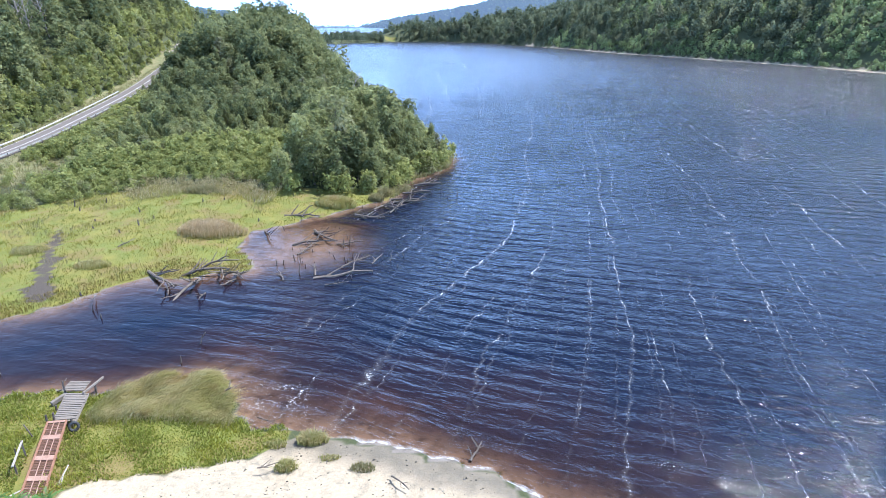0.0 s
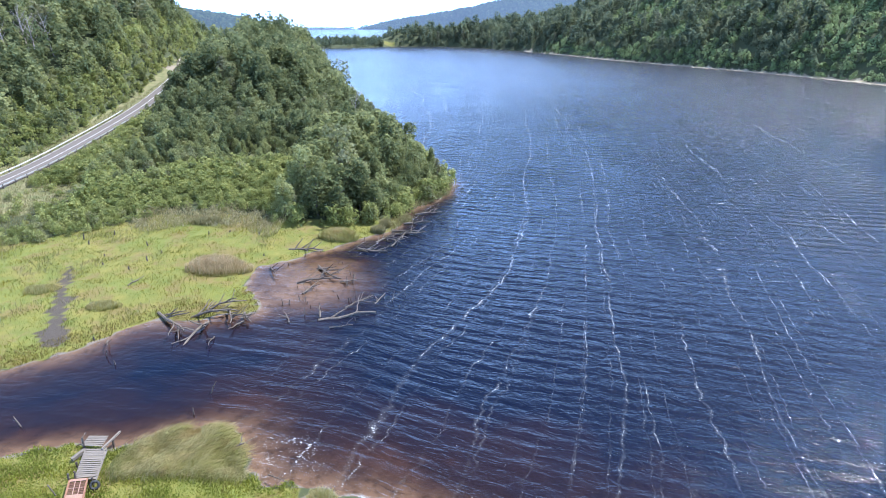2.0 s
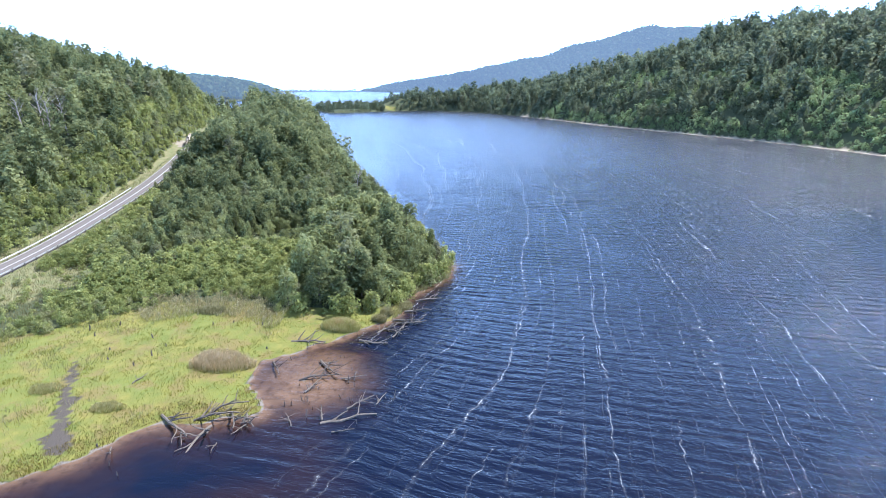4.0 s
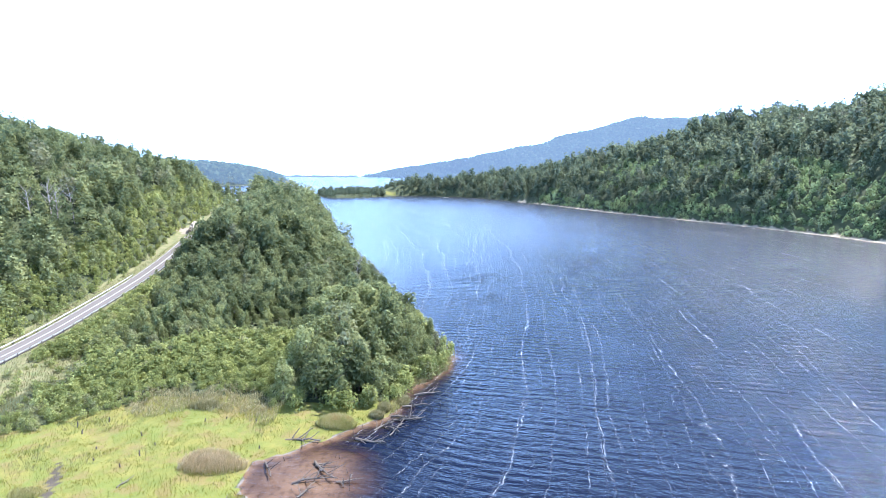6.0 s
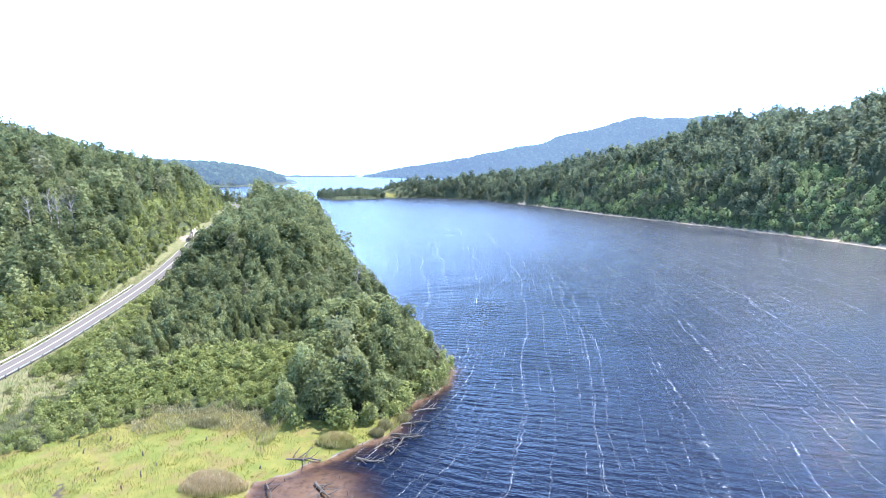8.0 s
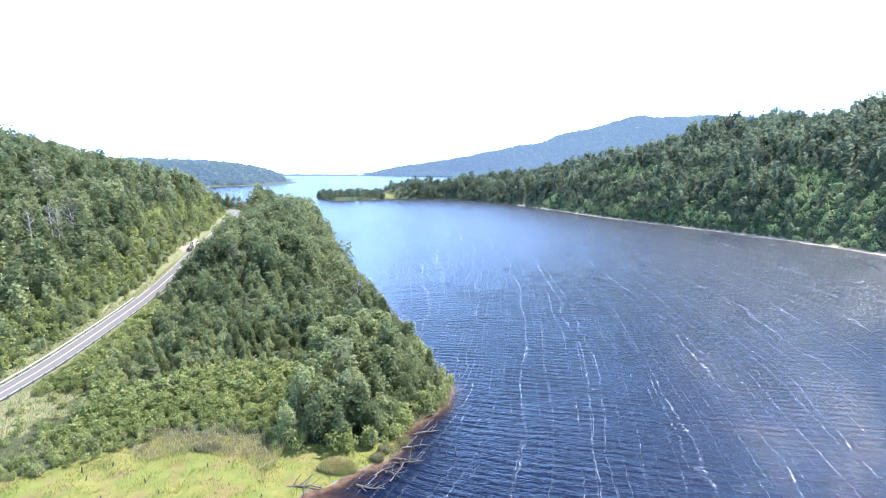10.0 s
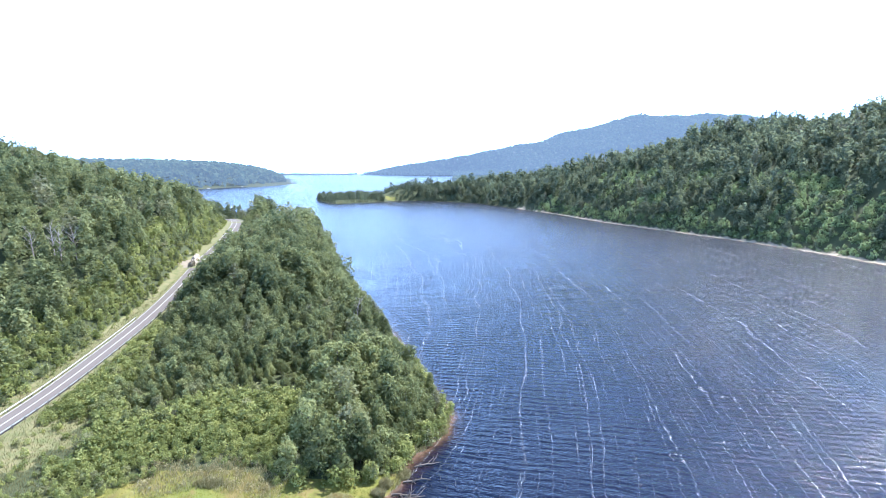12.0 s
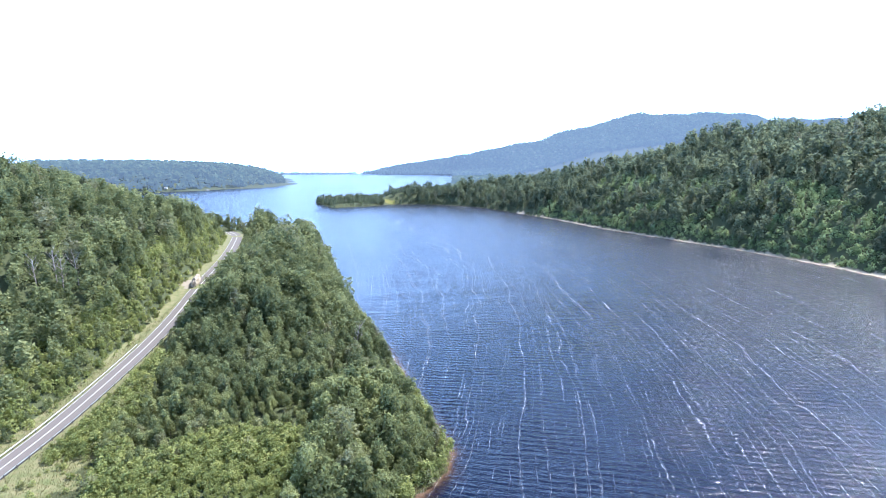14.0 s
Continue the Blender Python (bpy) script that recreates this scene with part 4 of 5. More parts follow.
for t in np.linspace(0.05, 0.96, 44):
    one_bar("slat", at(NL, FL, t) - Vector((0, 0, .03)), at(NR, FR, t) - Vector((0, 0, .03)), 0.13, 0.02, RUST_DARK, ramp_way)
for t in (0.12, 0.33, 0.58, 0.88):
    one_bar("mesh_bar", at(NL, FL, t) + Vector((0, 0, .015)), at(NR, FR, t) + Vector((0, 0, .015)), 0.035, 0.03, RUST_PALE, ramp_way)
for p in (NL, NR, at(NL, FL, .5), at(NR, FR, .5), FL, FR):
    bm = bmesh.new()
    tube(bm, [(p[0], p[1], 0.1), (p[0], p[1], p[2])], [0.07, 0.07])
    part("leg", bm, DARK_WOOD, ramp_way)
tagged(ramp_way, "rust-red steel footway with open mesh panels over the marsh", "footway")

walkway = new("boardwalk")
AL, AR, BL, BR = Vector((-30.75, 34.75, 0.85)), Vector((-29.1, 34.95, 0.85)), Vector((-32.05, 38.5, 0.85)), Vector((-30.2, 38.5, 0.85))
rng = np.random.RandomState(3)
for k in range(16):
    t = (k + 0.5) / 16
    a, b = at(AL, BL, t), at(AR, BR, t)
    j = Vector((rng.uniform(-.12, .12), 0, rng.uniform(-.015, .015)))
    one_bar("plank", a + j, b + j + Vector((0, rng.uniform(-.05, .05), 0)), 0.175, 0.045, GREY_WOOD, walkway)
CL, CR, DL, DR = Vector((-32.5, 38.7, 1.0)), Vector((-30.6, 38.6, 1.0)), Vector((-32.6, 40.0, 1.0)), Vector((-30.8, 40.0, 1.0))
for k in range(6):
    t = (k + 0.5) / 6
    one_bar("plank", at(CL, DL, t), at(CR, DR, t), 0.17, 0.045, GREY_WOOD, walkway)
for a, b in ((AL, BL), (AR, BR)):
    one_bar("stringer", a - Vector((0, 0, .12)), b - Vector((0, 0, .12)), 0.14, 0.18, GREY_WOOD, walkway)
one_bar("beam", (-30.45, 38.3, 0.98), (-30.0, 40.5, 1.05), 0.16, 0.16, GREY_WOOD, walkway, "long squared timber along the edge")
one_bar("log", (-32.75, 37.5, 0.5), (-32.2, 38.7, 0.6), 0.3, 0.3, GREY_WOOD, walkway, "rough log under the deck")
for p, top in (((-32.35, 38.75), 1.9), ((-31.3, 34.9), 1.45), ((-30.85, 35.1), 1.5), ((-29.2, 34.7), 1.3), ((-31.9, 36.8), 0.9), ((-30.3, 39.6), 1.0)):
    bm = bmesh.new()
    tube(bm, [(p[0], p[1], -0.4), (p[0] + .03, p[1], top * .6), (p[0] + .06, p[1] + .02, top)], [0.09, 0.085, 0.08], 7)
    part("post", bm, DARK_WOOD, walkway, "dark upright post")
tagged(walkway, "weathered grey plank boardwalk ending over the channel", "boardwalk")

tyre = new("tyre")
bm = bmesh.new()
R_, r_ = 0.3, 0.11
ring = [[bm.verts.new(((R_ + r_ * math.cos(b)) * math.cos(a), (R_ + r_ * math.cos(b)) * math.sin(a), r_ * math.sin(b))) for b in np.linspace(0, 6.2832, 9)[:-1]] for a in np.linspace(0, 6.2832, 25)[:-1]]
for i in range(24):
    for k in range(8):
        bm.faces.new((ring[i][k], ring[(i + 1) % 24][k], ring[(i + 1) % 24][(k + 1) % 8], ring[i][(k + 1) % 8]))
part("tread", bm, RUBBER, tyre)
tyre.matrix_basis = pose(-28.75, 34.3, 0.85, 62, 0, 25)
tagged(tyre, "old black tyre leaning beside the footway", "tyre")

handrail = new("handrail")
for a, b, w in (((-30.35, 31.2, 0.4), (-30.5, 31.4, 2.0), .1), ((-29.6, 29.3, 0.4), (-29.7, 29.5, 1.7), .1)):
    one_bar("post", a, b, w, w, DARK_WOOD, handrail)
one_bar("rail", (-30.5, 31.5, 1.95), (-29.6, 29.2, 1.7), 0.12, 0.08, WHITEWASH, handrail, "pale painted rail")
tagged(handrail, "short broken handrail with a pale top bar", "handrail")
low_bar = new("timber_bar")
one_bar("timber", (-27.9, 28.2, 0.95), (-29.4, 26.2, 1.0), 0.14, 0.12, WHITEWASH, low_bar)
tagged(low_bar, "pale loose timber lying beside the footway", "timber")
prop = new("prop_pole")
for a, b in (((-25.9, 27.0, 0.7), (-26.2, 29.8, 1.3)), ((-25.5, 27.2, 0.6), (-26.0, 28.9, 1.2))):
    bm = bmesh.new()
    tube(bm, [a, b], [0.06, 0.05])
    part("pole", bm, WHITEWASH, prop)
tagged(prop, "pale leaning poles beside the steel footway", "pole")
for x, y, tilt in ((-31.5, 33.5, -18), (-30.9, 30.9, 10)):
    bm = bmesh.new()
    tube(bm, [(0, 0, -0.3), (0.02, 0, 0.6), (0, 0.02, 1.35)], [0.06, 0.05, 0.045])
    st = new("stake")
    part("shaft", bm, DARK_WOOD, st)
    st.matrix_basis = pose(x, y, 0.4, 0, tilt, 0)
    tagged(st, "dark leaning stake beside the footway", "stake", "stakes beside the footway")


# ---- driftwood, stumps and stakes ----
def limb(rng, length, r, bend=0.18, sag=0.0):
    """Points and radii of a crooked limb along +x."""
    n = 7
    pts, rad = [], []
    y = z = 0.0
    for i in range(n):
        t = i / (n - 1)
        y += rng.uniform(-1, 1) * bend * length / n
        z += rng.uniform(-0.6, 0.8) * bend * length / n
        pts.append((t * length, y, z + sag * math.sin(t * 3.14) * length))
        rad.append(r * (1 - 0.6 * t) * rng.uniform(0.85, 1.1))
    return pts, rad


def driftwood(seed, x, y, heading, length, r, branches=3, rise=4.0, arch=0.0, dark=False, z=0.12):
    """A stranded dead branch with its side limbs."""
    rng = np.random.RandomState(seed)
    mat = DARK_WOOD if dark else DRIFT
    log = new("driftwood")
    r, arch, branches = r * 1.1, arch * 0.5, branches + 1
    pts, rad = limb(rng, length, r, 0.26, arch)
    bm = bmesh.new()
    tube(bm, pts, rad, 7)
    part("stem", bm, mat, log)
    for k in range(branches):
        i = rng.randint(1, 5)
        bl = length * rng.uniform(0.25, 0.55)
        bp, br = limb(rng, bl, rad[i] * 0.7, 0.3)
        yaw = rng.choice([-1, 1]) * rng.uniform(25, 75)
        m_ = Matrix.Translation(pts[i]) @ pose(0, 0, 0, 0, -rng.uniform(0, 38), yaw)
        bm = bmesh.new()
        tube(bm, [m_ @ Vector(p) for p in bp], br, 5)
        part("branch", bm, mat, log)
    log.matrix_basis = pose(x, y, z, 0, -rise, heading)
    return tagged(log, "dark waterlogged dead branch in the shallows" if dark else "bleached dead branch stranded on the marsh edge", "driftwood", "driftwood along the marsh")


# the tangle at the channel's bank
driftwood(1, -38.2, 64.6, -38, 7.8, 0.24, 3, 3, 0.05)
driftwood(2, -33.5, 63.6, 12, 6.0, 0.20, 5, 4, 0.22)
driftwood(3, -30.6, 62.2, -100, 7.2, 0.2, 4, -3, 0.05)
driftwood(4, -29.2, 65.2, -70, 5.0, 0.17, 5, 6, 0.2)
driftwood(5, -31.8, 64.8, 25, 5.2, 0.16, 4, 8, 0.25)
driftwood(6, -26.9, 64.8, -62, 4.4, 0.19, 4, 8, 0.12)
driftwood(7, -27.9, 63.6, -20, 3.0, 0.14, 3, 14, 0.2)
driftwood(8, -34.0, 60.8, -65, 3.6, 0.12, 3, 4, 0.1, True)
driftwood(9, -26.0, 62.6, -110, 3.0, 0.12, 3, 10)
driftwood(10, -28.6, 58.8, -80, 2.6, 0.08, 2, 4, 0.1, True)
# the pool
driftwood(11, -16.5, 63.2, 13, 7.6, 0.24, 1, 1.5)
driftwood(12, -16.4, 63.6, 100, 2.0, 0.14, 2, 28)
driftwood(13, -22.0, 74.0, 8, 6.6, 0.17, 5, 1, 0.03, True)
driftwood(14, -20.0, 80.0, -50, 6.8, 0.19, 3, 3)
driftwood(15, -27.9, 80.0, -60, 5.4, 0.16, 2, 5, 0.06, True)
driftwood(16, -15.6, 74.6, 5, 3.8, 0.14, 4, 6)
driftwood(17, -20.4, 70.6, 60, 3.8, 0.13, 4, 3)
driftwood(18, -13.4, 66.2, 40, 4.4, 0.12, 3, 4)
driftwood(19, -9.6, 67.4, 65, 2.8, 0.1, 2, 8)
driftwood(20, -26.6, 86.8, 0, 6.0, 0.2, 4, 2, 0.04, True)
driftwood(21, -20.2, 62.2, 120, 3.2, 0.1, 3, 5)
driftwood(22, -14.6, 61.0, 8, 3.0, 0.09, 1, 3)
# the point's shore
driftwood(23, -14.8, 87.4, -12, 5.2, 0.2, 3, 1)
driftwood(24, -9.0, 88.6, 58, 4.4, 0.14, 1, 14)
driftwood(25, -9.0, 94.5, 8, 5.8, 0.22, 4, 1.5)
driftwood(26, -9.6, 96.2, -8, 5.0, 0.2, 3, 2)
driftwood(27, -7.8, 100.2, 4, 5.4, 0.2, 2, 1)
driftwood(28, -5.8, 105.8, 16, 5.6, 0.18, 2, 1)
driftwood(29, -12.0, 90.6, 40, 4.4, 0.16, 5, 4)
driftwood(30, -10.4, 92.0, -40, 4.0, 0.15, 4, 5, 0.1, True)
driftwood(31, -7.6, 92.4, 75, 3.4, 0.12, 3, 6)
# loose pieces on the grass and on the sand
driftwood(32, -46.3, 72.2, 70, 3.0, 0.09, 1, 1, z=0.6)
driftwood(33, -41.0, 57.6, -55, 2.6, 0.09, 1, 8, z=0.3)
driftwood(34, -18.6, 38.8, 30, 1.8, 0.08, 1, 10, z=0.9)
driftwood(35, -3.4, 29.6, -50, 1.8, 0.07, 1, 2, 0.2, True, 0.55)
driftwood(36, -14.8, 35.6, -20, 2.2, 0.06, 3, 4, z=0.65)
driftwood(37, -33.6, 39.4, 25, 2.0, 0.07, 2, 4, z=0.3)
driftwood(38, 2.2, 31.6, 60, 1.8, 0.1, 3, 14, 0.0, True, 0.0)
driftwood(39, -13.0, 30.0, 10, 1.6, 0.05, 2, 3, z=0.85)

stake_rng = np.random.RandomState(12)


def stake(x, y, high, thick=0.07, dark=True, lean=14):
    """A snag or post standing in the shallows or the marsh."""
    rng = stake_rng
    bm = bmesh.new()
    tube(bm, [(0, 0, -0.6), (rng.uniform(-.05, .05), 0, high * 0.5), (rng.uniform(-.12, .12) * high, rng.uniform(-.1, .1) * high, high)], [thick, thick * 0.85, thick * 0.45], 6)
    if high > 0.9:
        tube(bm, [(0, 0, high * 0.45), (rng.uniform(-.3, .3), rng.uniform(-.3, .3), high * 0.75)], [thick * 0.5, thick * 0.2], 5)
    me_ = bpy.data.meshes.new("snag")
    bm.to_mesh(me_), bm.free()
    me_.materials.append(DARK_WOOD if dark else DRIFT)
    ob = new("snag", me_)
    z = max(float(land(np.array([x]), np.array([y]))[0][0]), -0.1)
    ob.matrix_basis = pose(x, y, z, rng.uniform(-lean, lean), rng.uniform(-lean, lean), rng.uniform(0, 360))
    return tagged(ob, "short dark snag standing in shallow water" if dark else "bleached snag standing in shallow water", "snag", "snags in the shallows")


for x, y, h in ((-39.6, 54.6, 1.3), (-24.5, 47.6, 1.4), (-40.9, 42.4, 1.3), (-18.6, 64.4, 1.4), (-14.9, 69.4, 0.9), (-7.2, 68.5, 1.6), (-6.4, 95.2, 2.2), (-8.3, 89.4, 1.8)):
    stake(x, y, h, 0.08, False, 20)
for x, y, h in ((-37.6, 52.8, 0.7), (-24.9, 44.2, 0.9), (-22.4, 67.3, 0.9), (-21.5, 67.5, 0.8), (-20.2, 68.6, 0.9), (-19.4, 68.3, 1.0), (-17.0, 66.6, 0.9), (-13.3, 68.4, 0.8), (-14.4, 73.4, 1.5),
                (-13.6, 74.0, 1.6), (-25.0, 80.8, 0.8), (-0.5, 101.2, 1.0), (2.6, 99.3, 1.1), (0.8, 98.0, 0.8), (-2.2, 99.0, 0.8), (-6.9, 75.0, 0.5), (-3.2, 81.0, 0.6), (-11.6, 63.0, 0.7)):
    stake(x, y, h, 0.09)
for _ in range(34):
    stake(stake_rng.uniform(-23, -4), stake_rng.uniform(61, 92), stake_rng.uniform(0.3, 0.8), 0.06, stake_rng.uniform() < 0.7)
for x, y, h in ((-47.6, 80.5, 0.9), (-49.0, 77.5, 0.6), (-47.0, 84.0, 0.5), (-50.8, 87.0, 0.9), (-64.0, 90.5, 1.2), (-61.5, 88.0, 0.8), (-59.6, 92.5, 0.9), (-42.3, 92.0, 0.7), (-38.8, 93.0, 0.5), (-43.0, 58.0, 0.6),
                (-33.0, 91.5, 0.6), (-56.0, 83.0, 0.4), (-30.0, 84.0, 0.5), (-54.2, 79.5, 0.5)):
    stake(x, y, h, 0.13)


# ---- houses far off ----
def house(x, y, w, d, h, turn):
    z = float(land(np.array([x]), np.array([y]))[0][0])
    ob = new("house")
    bm = bmesh.new()
    box(bm, Matrix(), w, d, h)
    part("wall", bm, WALLPAINT, ob)
    bm = bmesh.new()
    v = [bm.verts.new(p) for p in ((-w / 2 - .4, -d / 2 - .4, h), (w / 2 + .4, -d / 2 - .4, h), (w / 2 + .4, d / 2 + .4, h), (-w / 2 - .4, d / 2 + .4, h), (-w / 2 - .4, 0, h + d * .4), (w / 2 + .4, 0, h + d * .4))]
    for f in ((0, 1, 5, 4), (2, 3, 4, 5), (0, 4, 3), (1, 2, 5), (3, 2, 1, 0)):
        bm.faces.new([v[k] for k in f])
    part("roof", bm, ROOFTIN, ob)
    for k in (-0.25, 0.25):
        bm = bmesh.new()
        box(bm, pose(k * w, -d / 2 - 0.02, 1.0), 1.2, 0.1, 1.3)
        part("window", bm, RUBBER, ob, "dark window")
    ob.matrix_basis = pose(x, y, z - 0.4, 0, 0, turn)
    return tagged(ob, "small pale house with a tin roof among trees", "house", "houses across the lake")


for x, y, w in ((-205, 1050, 11), (-176, 1030, 12), (-150, 1045, 11), (-128, 1060, 13), (-88, 1098, 10)):
    house(x, y, w * 0.65, 6, 3.0, x * 3 % 40 - 20)
for x, y, w in ((-790, 1580, 14), (-740, 1610, 12), (-700, 1650, 14), (-650, 1790, 16), (-640, 1850, 14), (-630, 1930, 14), (-625, 2000, 16), (-880, 1560, 14)):
    house(x, y, w * 0.6, 6, 4, x * 7 % 50 - 25)


def fern(seed, x, y, high):
    """A leafy plant with arching fronds."""
    rng = np.random.RandomState(seed)
    plant = new("leafy_plant")
    for k in range(9):
        a, l = k * 2.4, high * rng.uniform(0.7, 1.2)
        d = np.array([math.cos(a), math.sin(a), 0])
        t = np.repeat(np.linspace(0.15, 1, 12), 2)
        mid = d * (t * l * 0.8)[:, None] + np.column_stack([0 * t, 0 * t, l * (1.1 * t - 0.7 * t * t)])
        sd_ = np.array([-d[1], d[0], 0]) * np.tile([1, -1], 12)[:, None]
        tip_ = mid + sd_ * (0.28 * l * (1.1 - t))[:, None] + d * 0.05
        tri = np.stack([mid - d * 0.05, mid + d * 0.05, tip_], 1)
        m_ = raw_mesh("frond", tri.reshape(-1, 3), np.arange(72).reshape(-1, 3), False)
        part("frond", m_, FROND, plant)
    plant.matrix_basis = pose(x, y, float(land(np.array([x]), np.array([y]))[0][0]), 0, 0, seed * 30)
    return tagged(plant, "broad-leaved green plant beside the footway", "plant", "leafy plants by the footway")


FROND = leaf_material("frond", (0.06, 0.13, 0.04), (0.1, 0.2, 0.06), (0.16, 0.28, 0.08))
for i, (x, y) in enumerate(((-27.6, 26.6), (-26.6, 26.3), (-28.8, 26.2), (-25.6, 26.6), (-30.6, 26.4))):
    fern(i + 1, x, y, 1.1)


# ---- pebbles and washed-up bits on the sand ----
def pebbles():
    rng = np.random.RandomState(21)
    x, y = rng.uniform(-20, 14, 2600), rng.uniform(21, 35, 2600)
    z, g = land(x, y)
    k = (g["s"] > 0.5) & (rng.uniform(0, 1, 2600) < 0.35 + 0.4 * (wobble(x, y, 2.5, 22) > 0.2)) & (y < np.interp(x, [-20, -10, 14], [29, 34, 34]))
    co, tri = [], []
    for px, py, pz in np.column_stack([x, y, z])[k]:
        r = abs(rng.normal(0.02, 0.035)) + 0.02
        v = np.array([(1, 0, 0), (-0.4, 0.9, 0), (-0.5, -0.8, 0), (0, 0, 0.7), (0, 0, -0.6)]) * rng.uniform(0.6, 1.5, (5, 3)) * r
        b = len(co) * 5
        co.append(v + (px, py, pz + r * 0.25))
        tri += [(b, b + 1, b + 3), (b + 1, b + 2, b + 3), (b + 2, b, b + 3), (b + 1, b, b + 4), (b + 2, b + 1, b + 4), (b, b + 2, b + 4)]
    m_ = raw_mesh("beach_debris", np.concatenate(co), np.array(tri), False)
    m_.materials.append(PEBBLE)
    return tagged(new("beach_debris", m_), "dark pebbles and washed-up bits on the sand", "debris", kind="stuff")


def pebble_material():
    n = Nodes("pebble")
    return n.done(n.principled(n.ramp(n.island(), (0.0, (0.05, 0.045, 0.04)), (0.6, (0.16, 0.14, 0.11)), (1.0, (0.3, 0.27, 0.23))), 0.85))


PEBBLE = pebble_material()
pebbles()


# ---- grasses ----
def blades(name, places, length, width, material, label, lean=(0.2, 0.05), spread=0.35, seed=1, category="grass", tagged_kind="stuff"):
    """Bent blades, each a strip of two pieces, as one mesh."""
    rng = np.random.RandomState(seed)
    n = len(places)
    L = (length * rng.uniform(0.55, 1.25, n))[:, None] if np.isscalar(length) else (length * rng.uniform(0.7, 1.2, n))[:, None]
    a = rng.uniform(0, 6.28, n)
    side = np.stack([np.cos(a), np.sin(a), np.zeros(n)], 1) * width * 0.5
    tilt = np.stack([lean[0] + rng.normal(0, spread, n), lean[1] + rng.normal(0, spread, n)], 1)
    base = places
    mid = base + np.column_stack([tilt * 0.35, np.full(n, 0.62)]) * L
    tip = base + np.column_stack([tilt, 1 - 0.25 * np.minimum(np.hypot(*tilt.T), 1.2)]) * L
    co = np.stack([base - side, base + side, mid + side * 0.8, mid - side * 0.8, tip + side * 0.15, tip - side * 0.15], 1)
    i = np.arange(n)[:, None] * 6
    quads = np.concatenate([i + [0, 1, 2, 3], i + [3, 2, 4, 5]], 1).reshape(-1, 4)
    m_ = raw_mesh(name, co.reshape(-1, 3), quads, False)
    give(m_, "tip", np.tile([0, 0, 0.8, 0.8, 1, 1], n))
    m_.materials.append(material)
    return tagged(new(name, m_), label, category, kind=tagged_kind)


def on_ground(x, y, sink=0.05):
    z, g = land(x, y)
    return np.column_stack([x, y, z - sink]), g


def sand_edge(x):
    return np.interp(x / S, [-22, -19.6, -17, -15, -11.6, -9, -7, 20], [22.6, 24.0, 24.6, 25.4, 26.4, 28.6, 30, 30]) * S


rng = np.random.RandomState(77)
# bank by the footbridge: wind-combed tall grass above the channel, lush low grass behind it
x, y = rng.uniform(-29.5, -17.0, 30000), rng.uniform(33, 43, 30000)
p, g = on_ground(x, y)
dens = smooth(y, 34.6, 36.5) * (g["s"] > 0.3)
k = (rng.uniform(0, 1, len(x)) < dens * smooth(x, -29.4, -27.8))
blades("tall_grass", p[k], 1.25 * (0.7 + 0.3 * wobble(x, y, 2.2, 72))[k], 0.05, GRASS_TALL, "tall straw-green tussock grass combed by the wind", (0.75, 0.25), 0.28, 3)
x, y = rng.uniform(-44, -12, 52000), rng.uniform(24, 44, 52000)
p, g = on_ground(x, y)
k = (g["s"] > 0.1) & ((y > sand_edge(x) + 0.2 * wobble(x, y, 2, 5)) | (x < -25.8)) & ~((np.abs(x + 29.2 + (y - 30.8) * 0.42) < 0.8) & (y < 35)) & ~((y > 36.2) & (x > -27.5) & (x < -18))
blades("bank_grass", p[k], 0.3 * (1 + 0.5 * wobble(x, y, 2.5, 73))[k], 0.085, GRASS_BRIGHT, "lush bright green grass on the near bank", (0.12, 0.05), 0.4, 4)

# marsh lawn, tussocks and dry patches
x, y = rng.uniform(-90, -8, 90000), rng.uniform(42, 108, 90000)
p, g = on_ground(x, y)
inside = (g["w"] > 0.3) & (y < marsh_back(x) + 2)
trail = np.abs(x + np.interp(y, [56, 62, 66.7, 74, 80], [47, 50.5, 52.6, 56.6, 60])) < np.interp(y, [56, 62, 70, 79], [1.5, 1.0, 0.9, 0.5]) * (1 + 0.5 * wobble(x, y, 4, 74))
trail &= (y > 55) & (y < 80)
k = inside & ~trail & (rng.uniform(0, 1, len(x)) < 0.62 + 0.3 * wobble(x, y, 5, 75))
blades("marsh_grass", p[k], 0.34 * (1 + 0.6 * wobble(x, y, 4, 76))[k], 0.06, GRASS_MARSH, "short yellow-green marsh grass", (0.1, 0.05), 0.5, 5)
x, y = rng.uniform(-95, -8, 40000), rng.uniform(42, 112, 40000)
p, g = on_ground(x, y)
k = (g["w"] > 0.8) & (y < marsh_back(x) + 5) & (wobble(x, y, 7, 78) + 0.4 * wobble(x, y, 2, 79) > np.interp(x, [-80, -58, -48, -20], [0.1, 0.35, 0.8, 0.85]))
blades("dry_tussocks", p[k], 0.7, 0.05, GRASS_DRY, "patches of longer dry grass in the marsh", (0.2, 0.1), 0.35, 6)


# olive and rust-brown sedge along the channel's edge
x, y = rng.uniform(-66, -24, 40000), rng.uniform(40, 72, 40000)
p, g = on_ground(x, y)
k = (g["w"] > 0.1) & (g["w"] < 3.4 + 1.6 * wobble(x, y, 6, 86)) & (rng.uniform(0, 1, len(x)) < 0.75)
blades("channel_sedge", p[k], 0.45, 0.06, SEDGE, "olive and rust-brown sedge along the channel", (0.15, 0.05), 0.45, 18, "sedge")


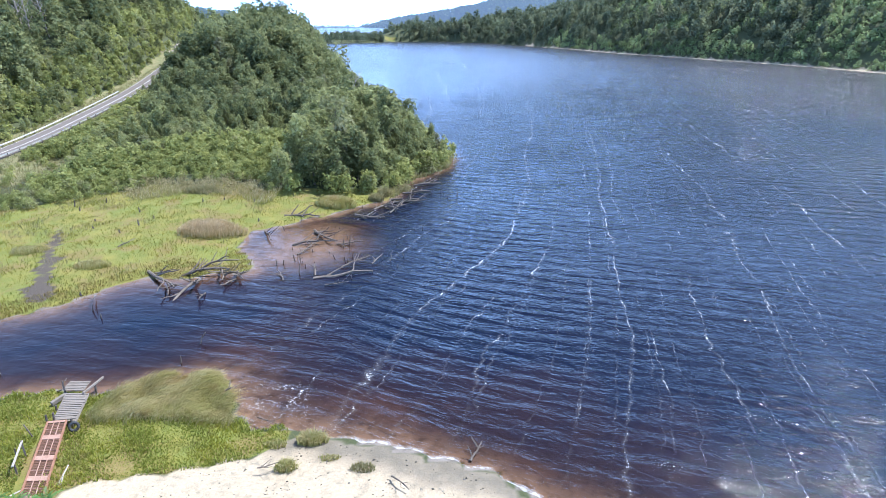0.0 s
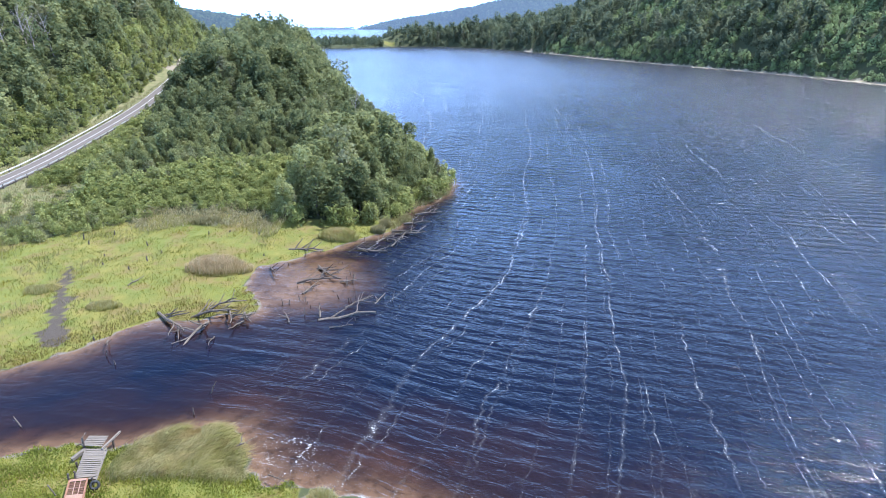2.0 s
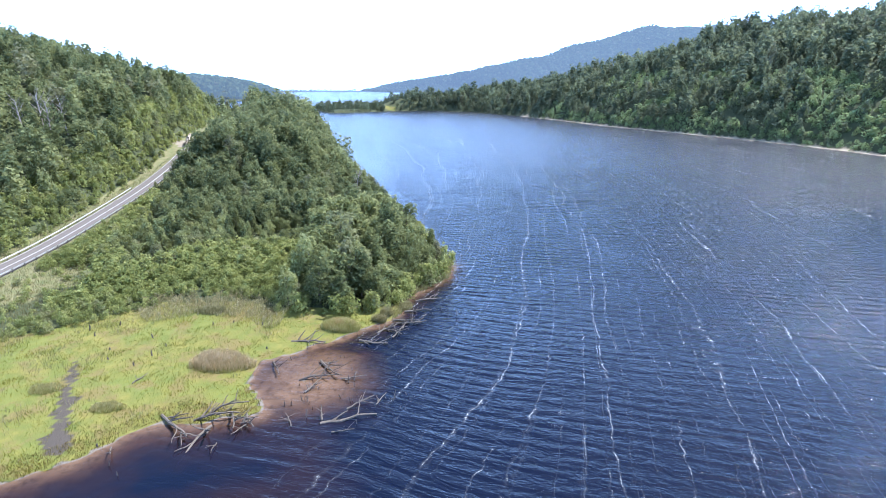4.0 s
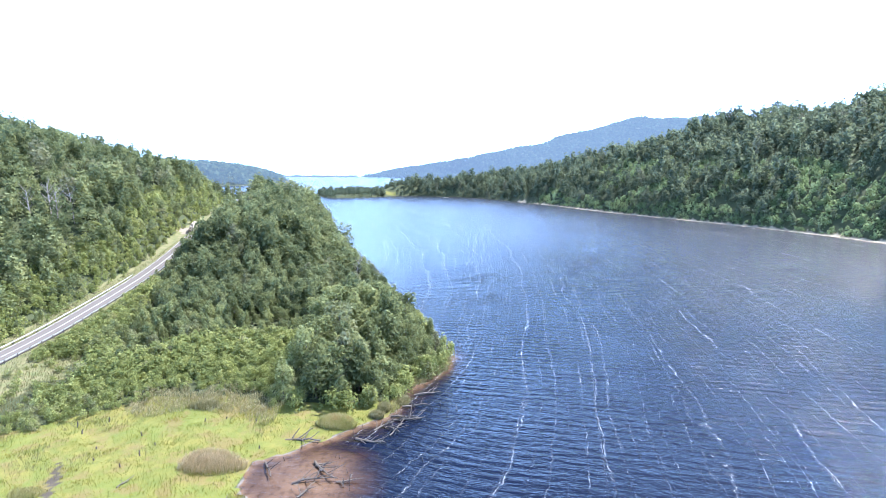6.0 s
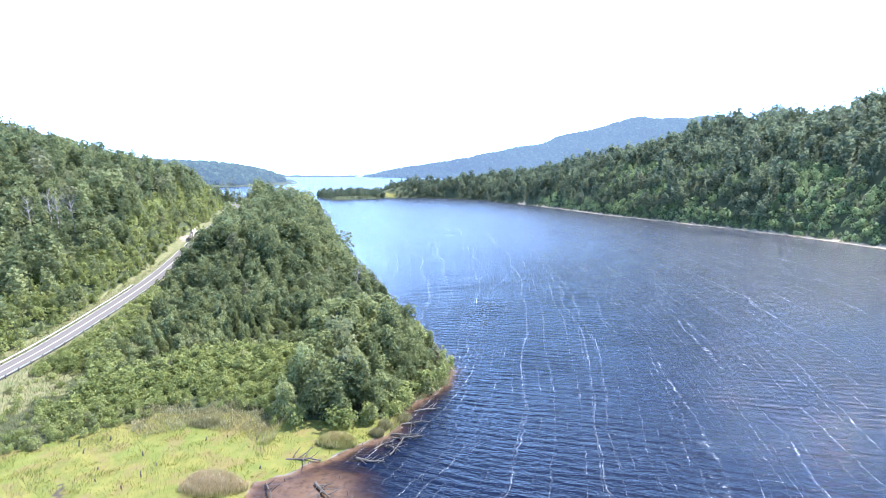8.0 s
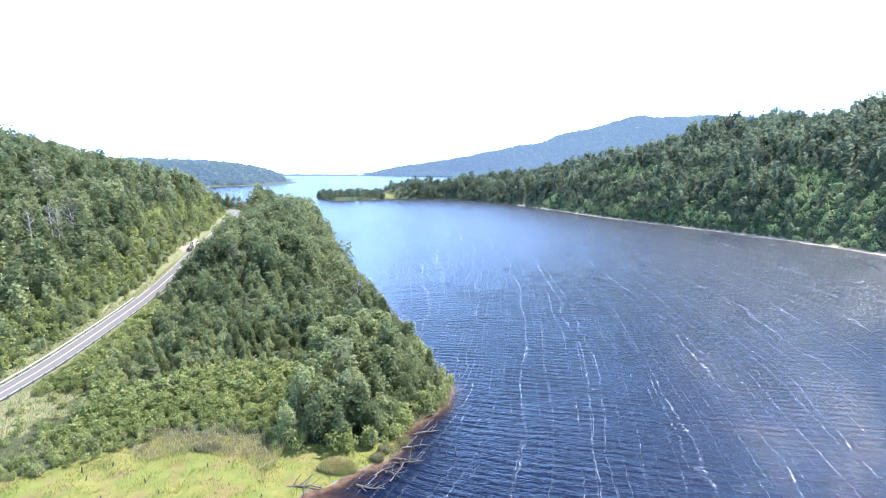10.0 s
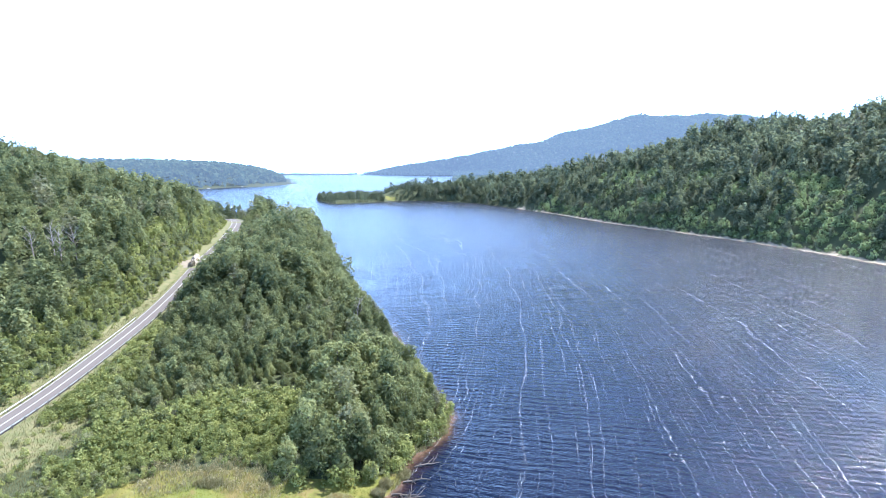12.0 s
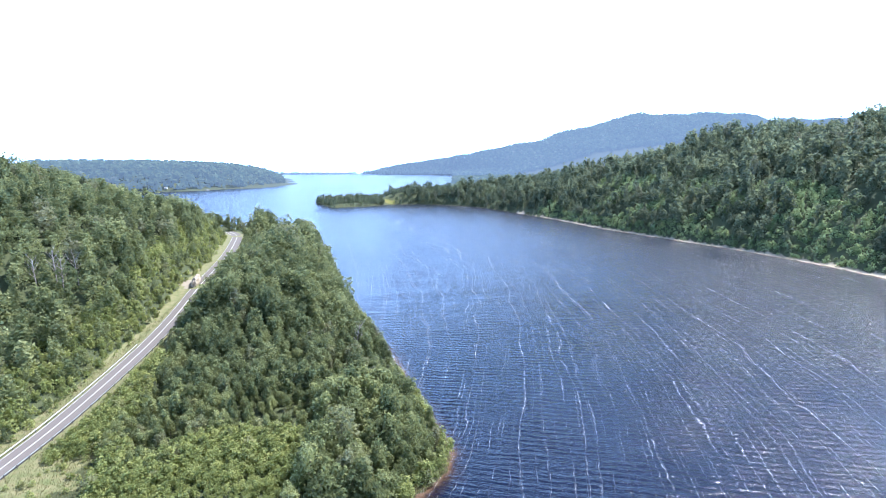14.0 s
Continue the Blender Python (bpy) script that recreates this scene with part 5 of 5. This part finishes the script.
def clump(cx, cy, rx, ry, high, n, label, material=REED, seed=1, lean=(0.18, 0.05), name="reed_clump"):
    """A dense clump of reeds, taller in its middle."""
    r = np.random.RandomState(seed)
    a, d = r.uniform(0, 6.28, n), np.sqrt(r.uniform(0, 1, n))
    px, py = cx + np.cos(a) * d * rx * (1 + 0.12 * np.sin(3 * a + seed)), cy + np.sin(a) * d * ry
    pts, _ = on_ground(px, py)
    ob = blades(name, pts, high * (1 - 0.35 * d ** 2), 0.06, material, label, lean, 0.3, seed, "reeds", "thing")
    return ob


clump(-35.6, 78.6, 5.0, 3.1, 2.0, 2600, "dense clump of brown reeds on the marsh", seed=2)
clump(-19.0, 92.6, 3.4, 2.2, 1.9, 2600, "straw-coloured reed clump at the pool's edge", GRASS_TALL, 3)
clump(-45.0, 98.0, 3.0, 1.6, 1.4, 1200, "small patch of pale reeds by the scrub", GRASS_DRY, 4)
clump(-12.2, 96.0, 1.4, 1.0, 1.7, 700, "straw-coloured reed clump on the point's shore", GRASS_DRY, 5)
clump(-11.2, 98.6, 1.2, 1.2, 2.0, 700, "straw-coloured reed clump on the point's shore", GRASS_DRY, 6)
clump(-7.6, 103.0, 1.2, 2.0, 1.5, 700, "straw-coloured reed clump on the point's shore", GRASS_DRY, 7)
clump(-10.0, 33.6, 1.2, 0.8, 1.0, 800, "green rush clump at the edge of the sand", GRASS_TALL, 8)
clump(-11.2, 30.6, 0.8, 0.6, 0.8, 420, "olive rush clump on the sand", GRASS_TALL, 9)
clump(-5.6, 30.6, 0.9, 0.5, 0.6, 260, "low sparse grass tuft on the sand", GRASS_DRY, 10)
clump(-12.6, 33.0, 0.9, 0.5, 0.5, 260, "low sparse grass tuft on the sand", GRASS_TALL, 11)
clump(-8.2, 31.6, 0.8, 0.4, 0.4, 180, "low sparse grass tuft on the sand", GRASS_TALL, 12)
clump(-58.0, 70.5, 2.6, 1.6, 0.9, 900, "grey-green rush clump beside the muddy track", GRASS_TALL, 13)
clump(-46.5, 66.0, 2.4, 1.4, 0.9, 900, "grey-green rush clump beside the muddy track", GRASS_TALL, 14)
# brown rim of reeds round the point
x, y = rng.uniform(-10, 4, 26000), rng.uniform(96, 150, 26000)
p, g = on_ground(x, y)
k = (g["w"] > -0.3) & (g["w"] < 1.8) & (rng.uniform(0, 1, len(x)) < 0.8)
blades("shore_reeds", p[k], 1.2, 0.07, GRASS_DRY, "rust-brown sedge along the waterline of the point", (0.2, 0), 0.3, 15)
# verge of the road
x, y = rng.uniform(-112, -74, 90000), rng.uniform(68, 330, 90000)
p, g = on_ground(x, y)
k = (g["rd"] > 3.8) & (g["rd"] < np.where((g["side"] < 0) & (y < 132), 27, np.where(g["side"] > 0, 7.6, 5.8))) & (rng.uniform(0, 1, len(x)) < 0.75)
blades("verge_grass", p[k], 0.75, 0.08, GRASS_DRY, "dry straw-coloured grass along the road verge", (0.15, 0.05), 0.4, 16)
# tall bleached grass where the marsh meets the bushes
x, y = rng.uniform(-58, -30, 18000), rng.uniform(78, 112, 18000)
p, g = on_ground(x, y)
back = y - marsh_back(x)
k = (g["w"] > 2) & (back > -5.5 + 3 * wobble(x, y, 9, 81)) & (back < 4.5 + 2 * wobble(x, y, 6, 82)) & (rng.uniform(0, 1, len(x)) < 0.8)
blades("bleached_grass", p[k], 1.15 * (0.8 + 0.35 * wobble(x, y, 3, 83))[k], 0.07, BLEACHED, "tall bleached grass where the marsh meets the bushes", (0.2, 0.05), 0.3, 17)
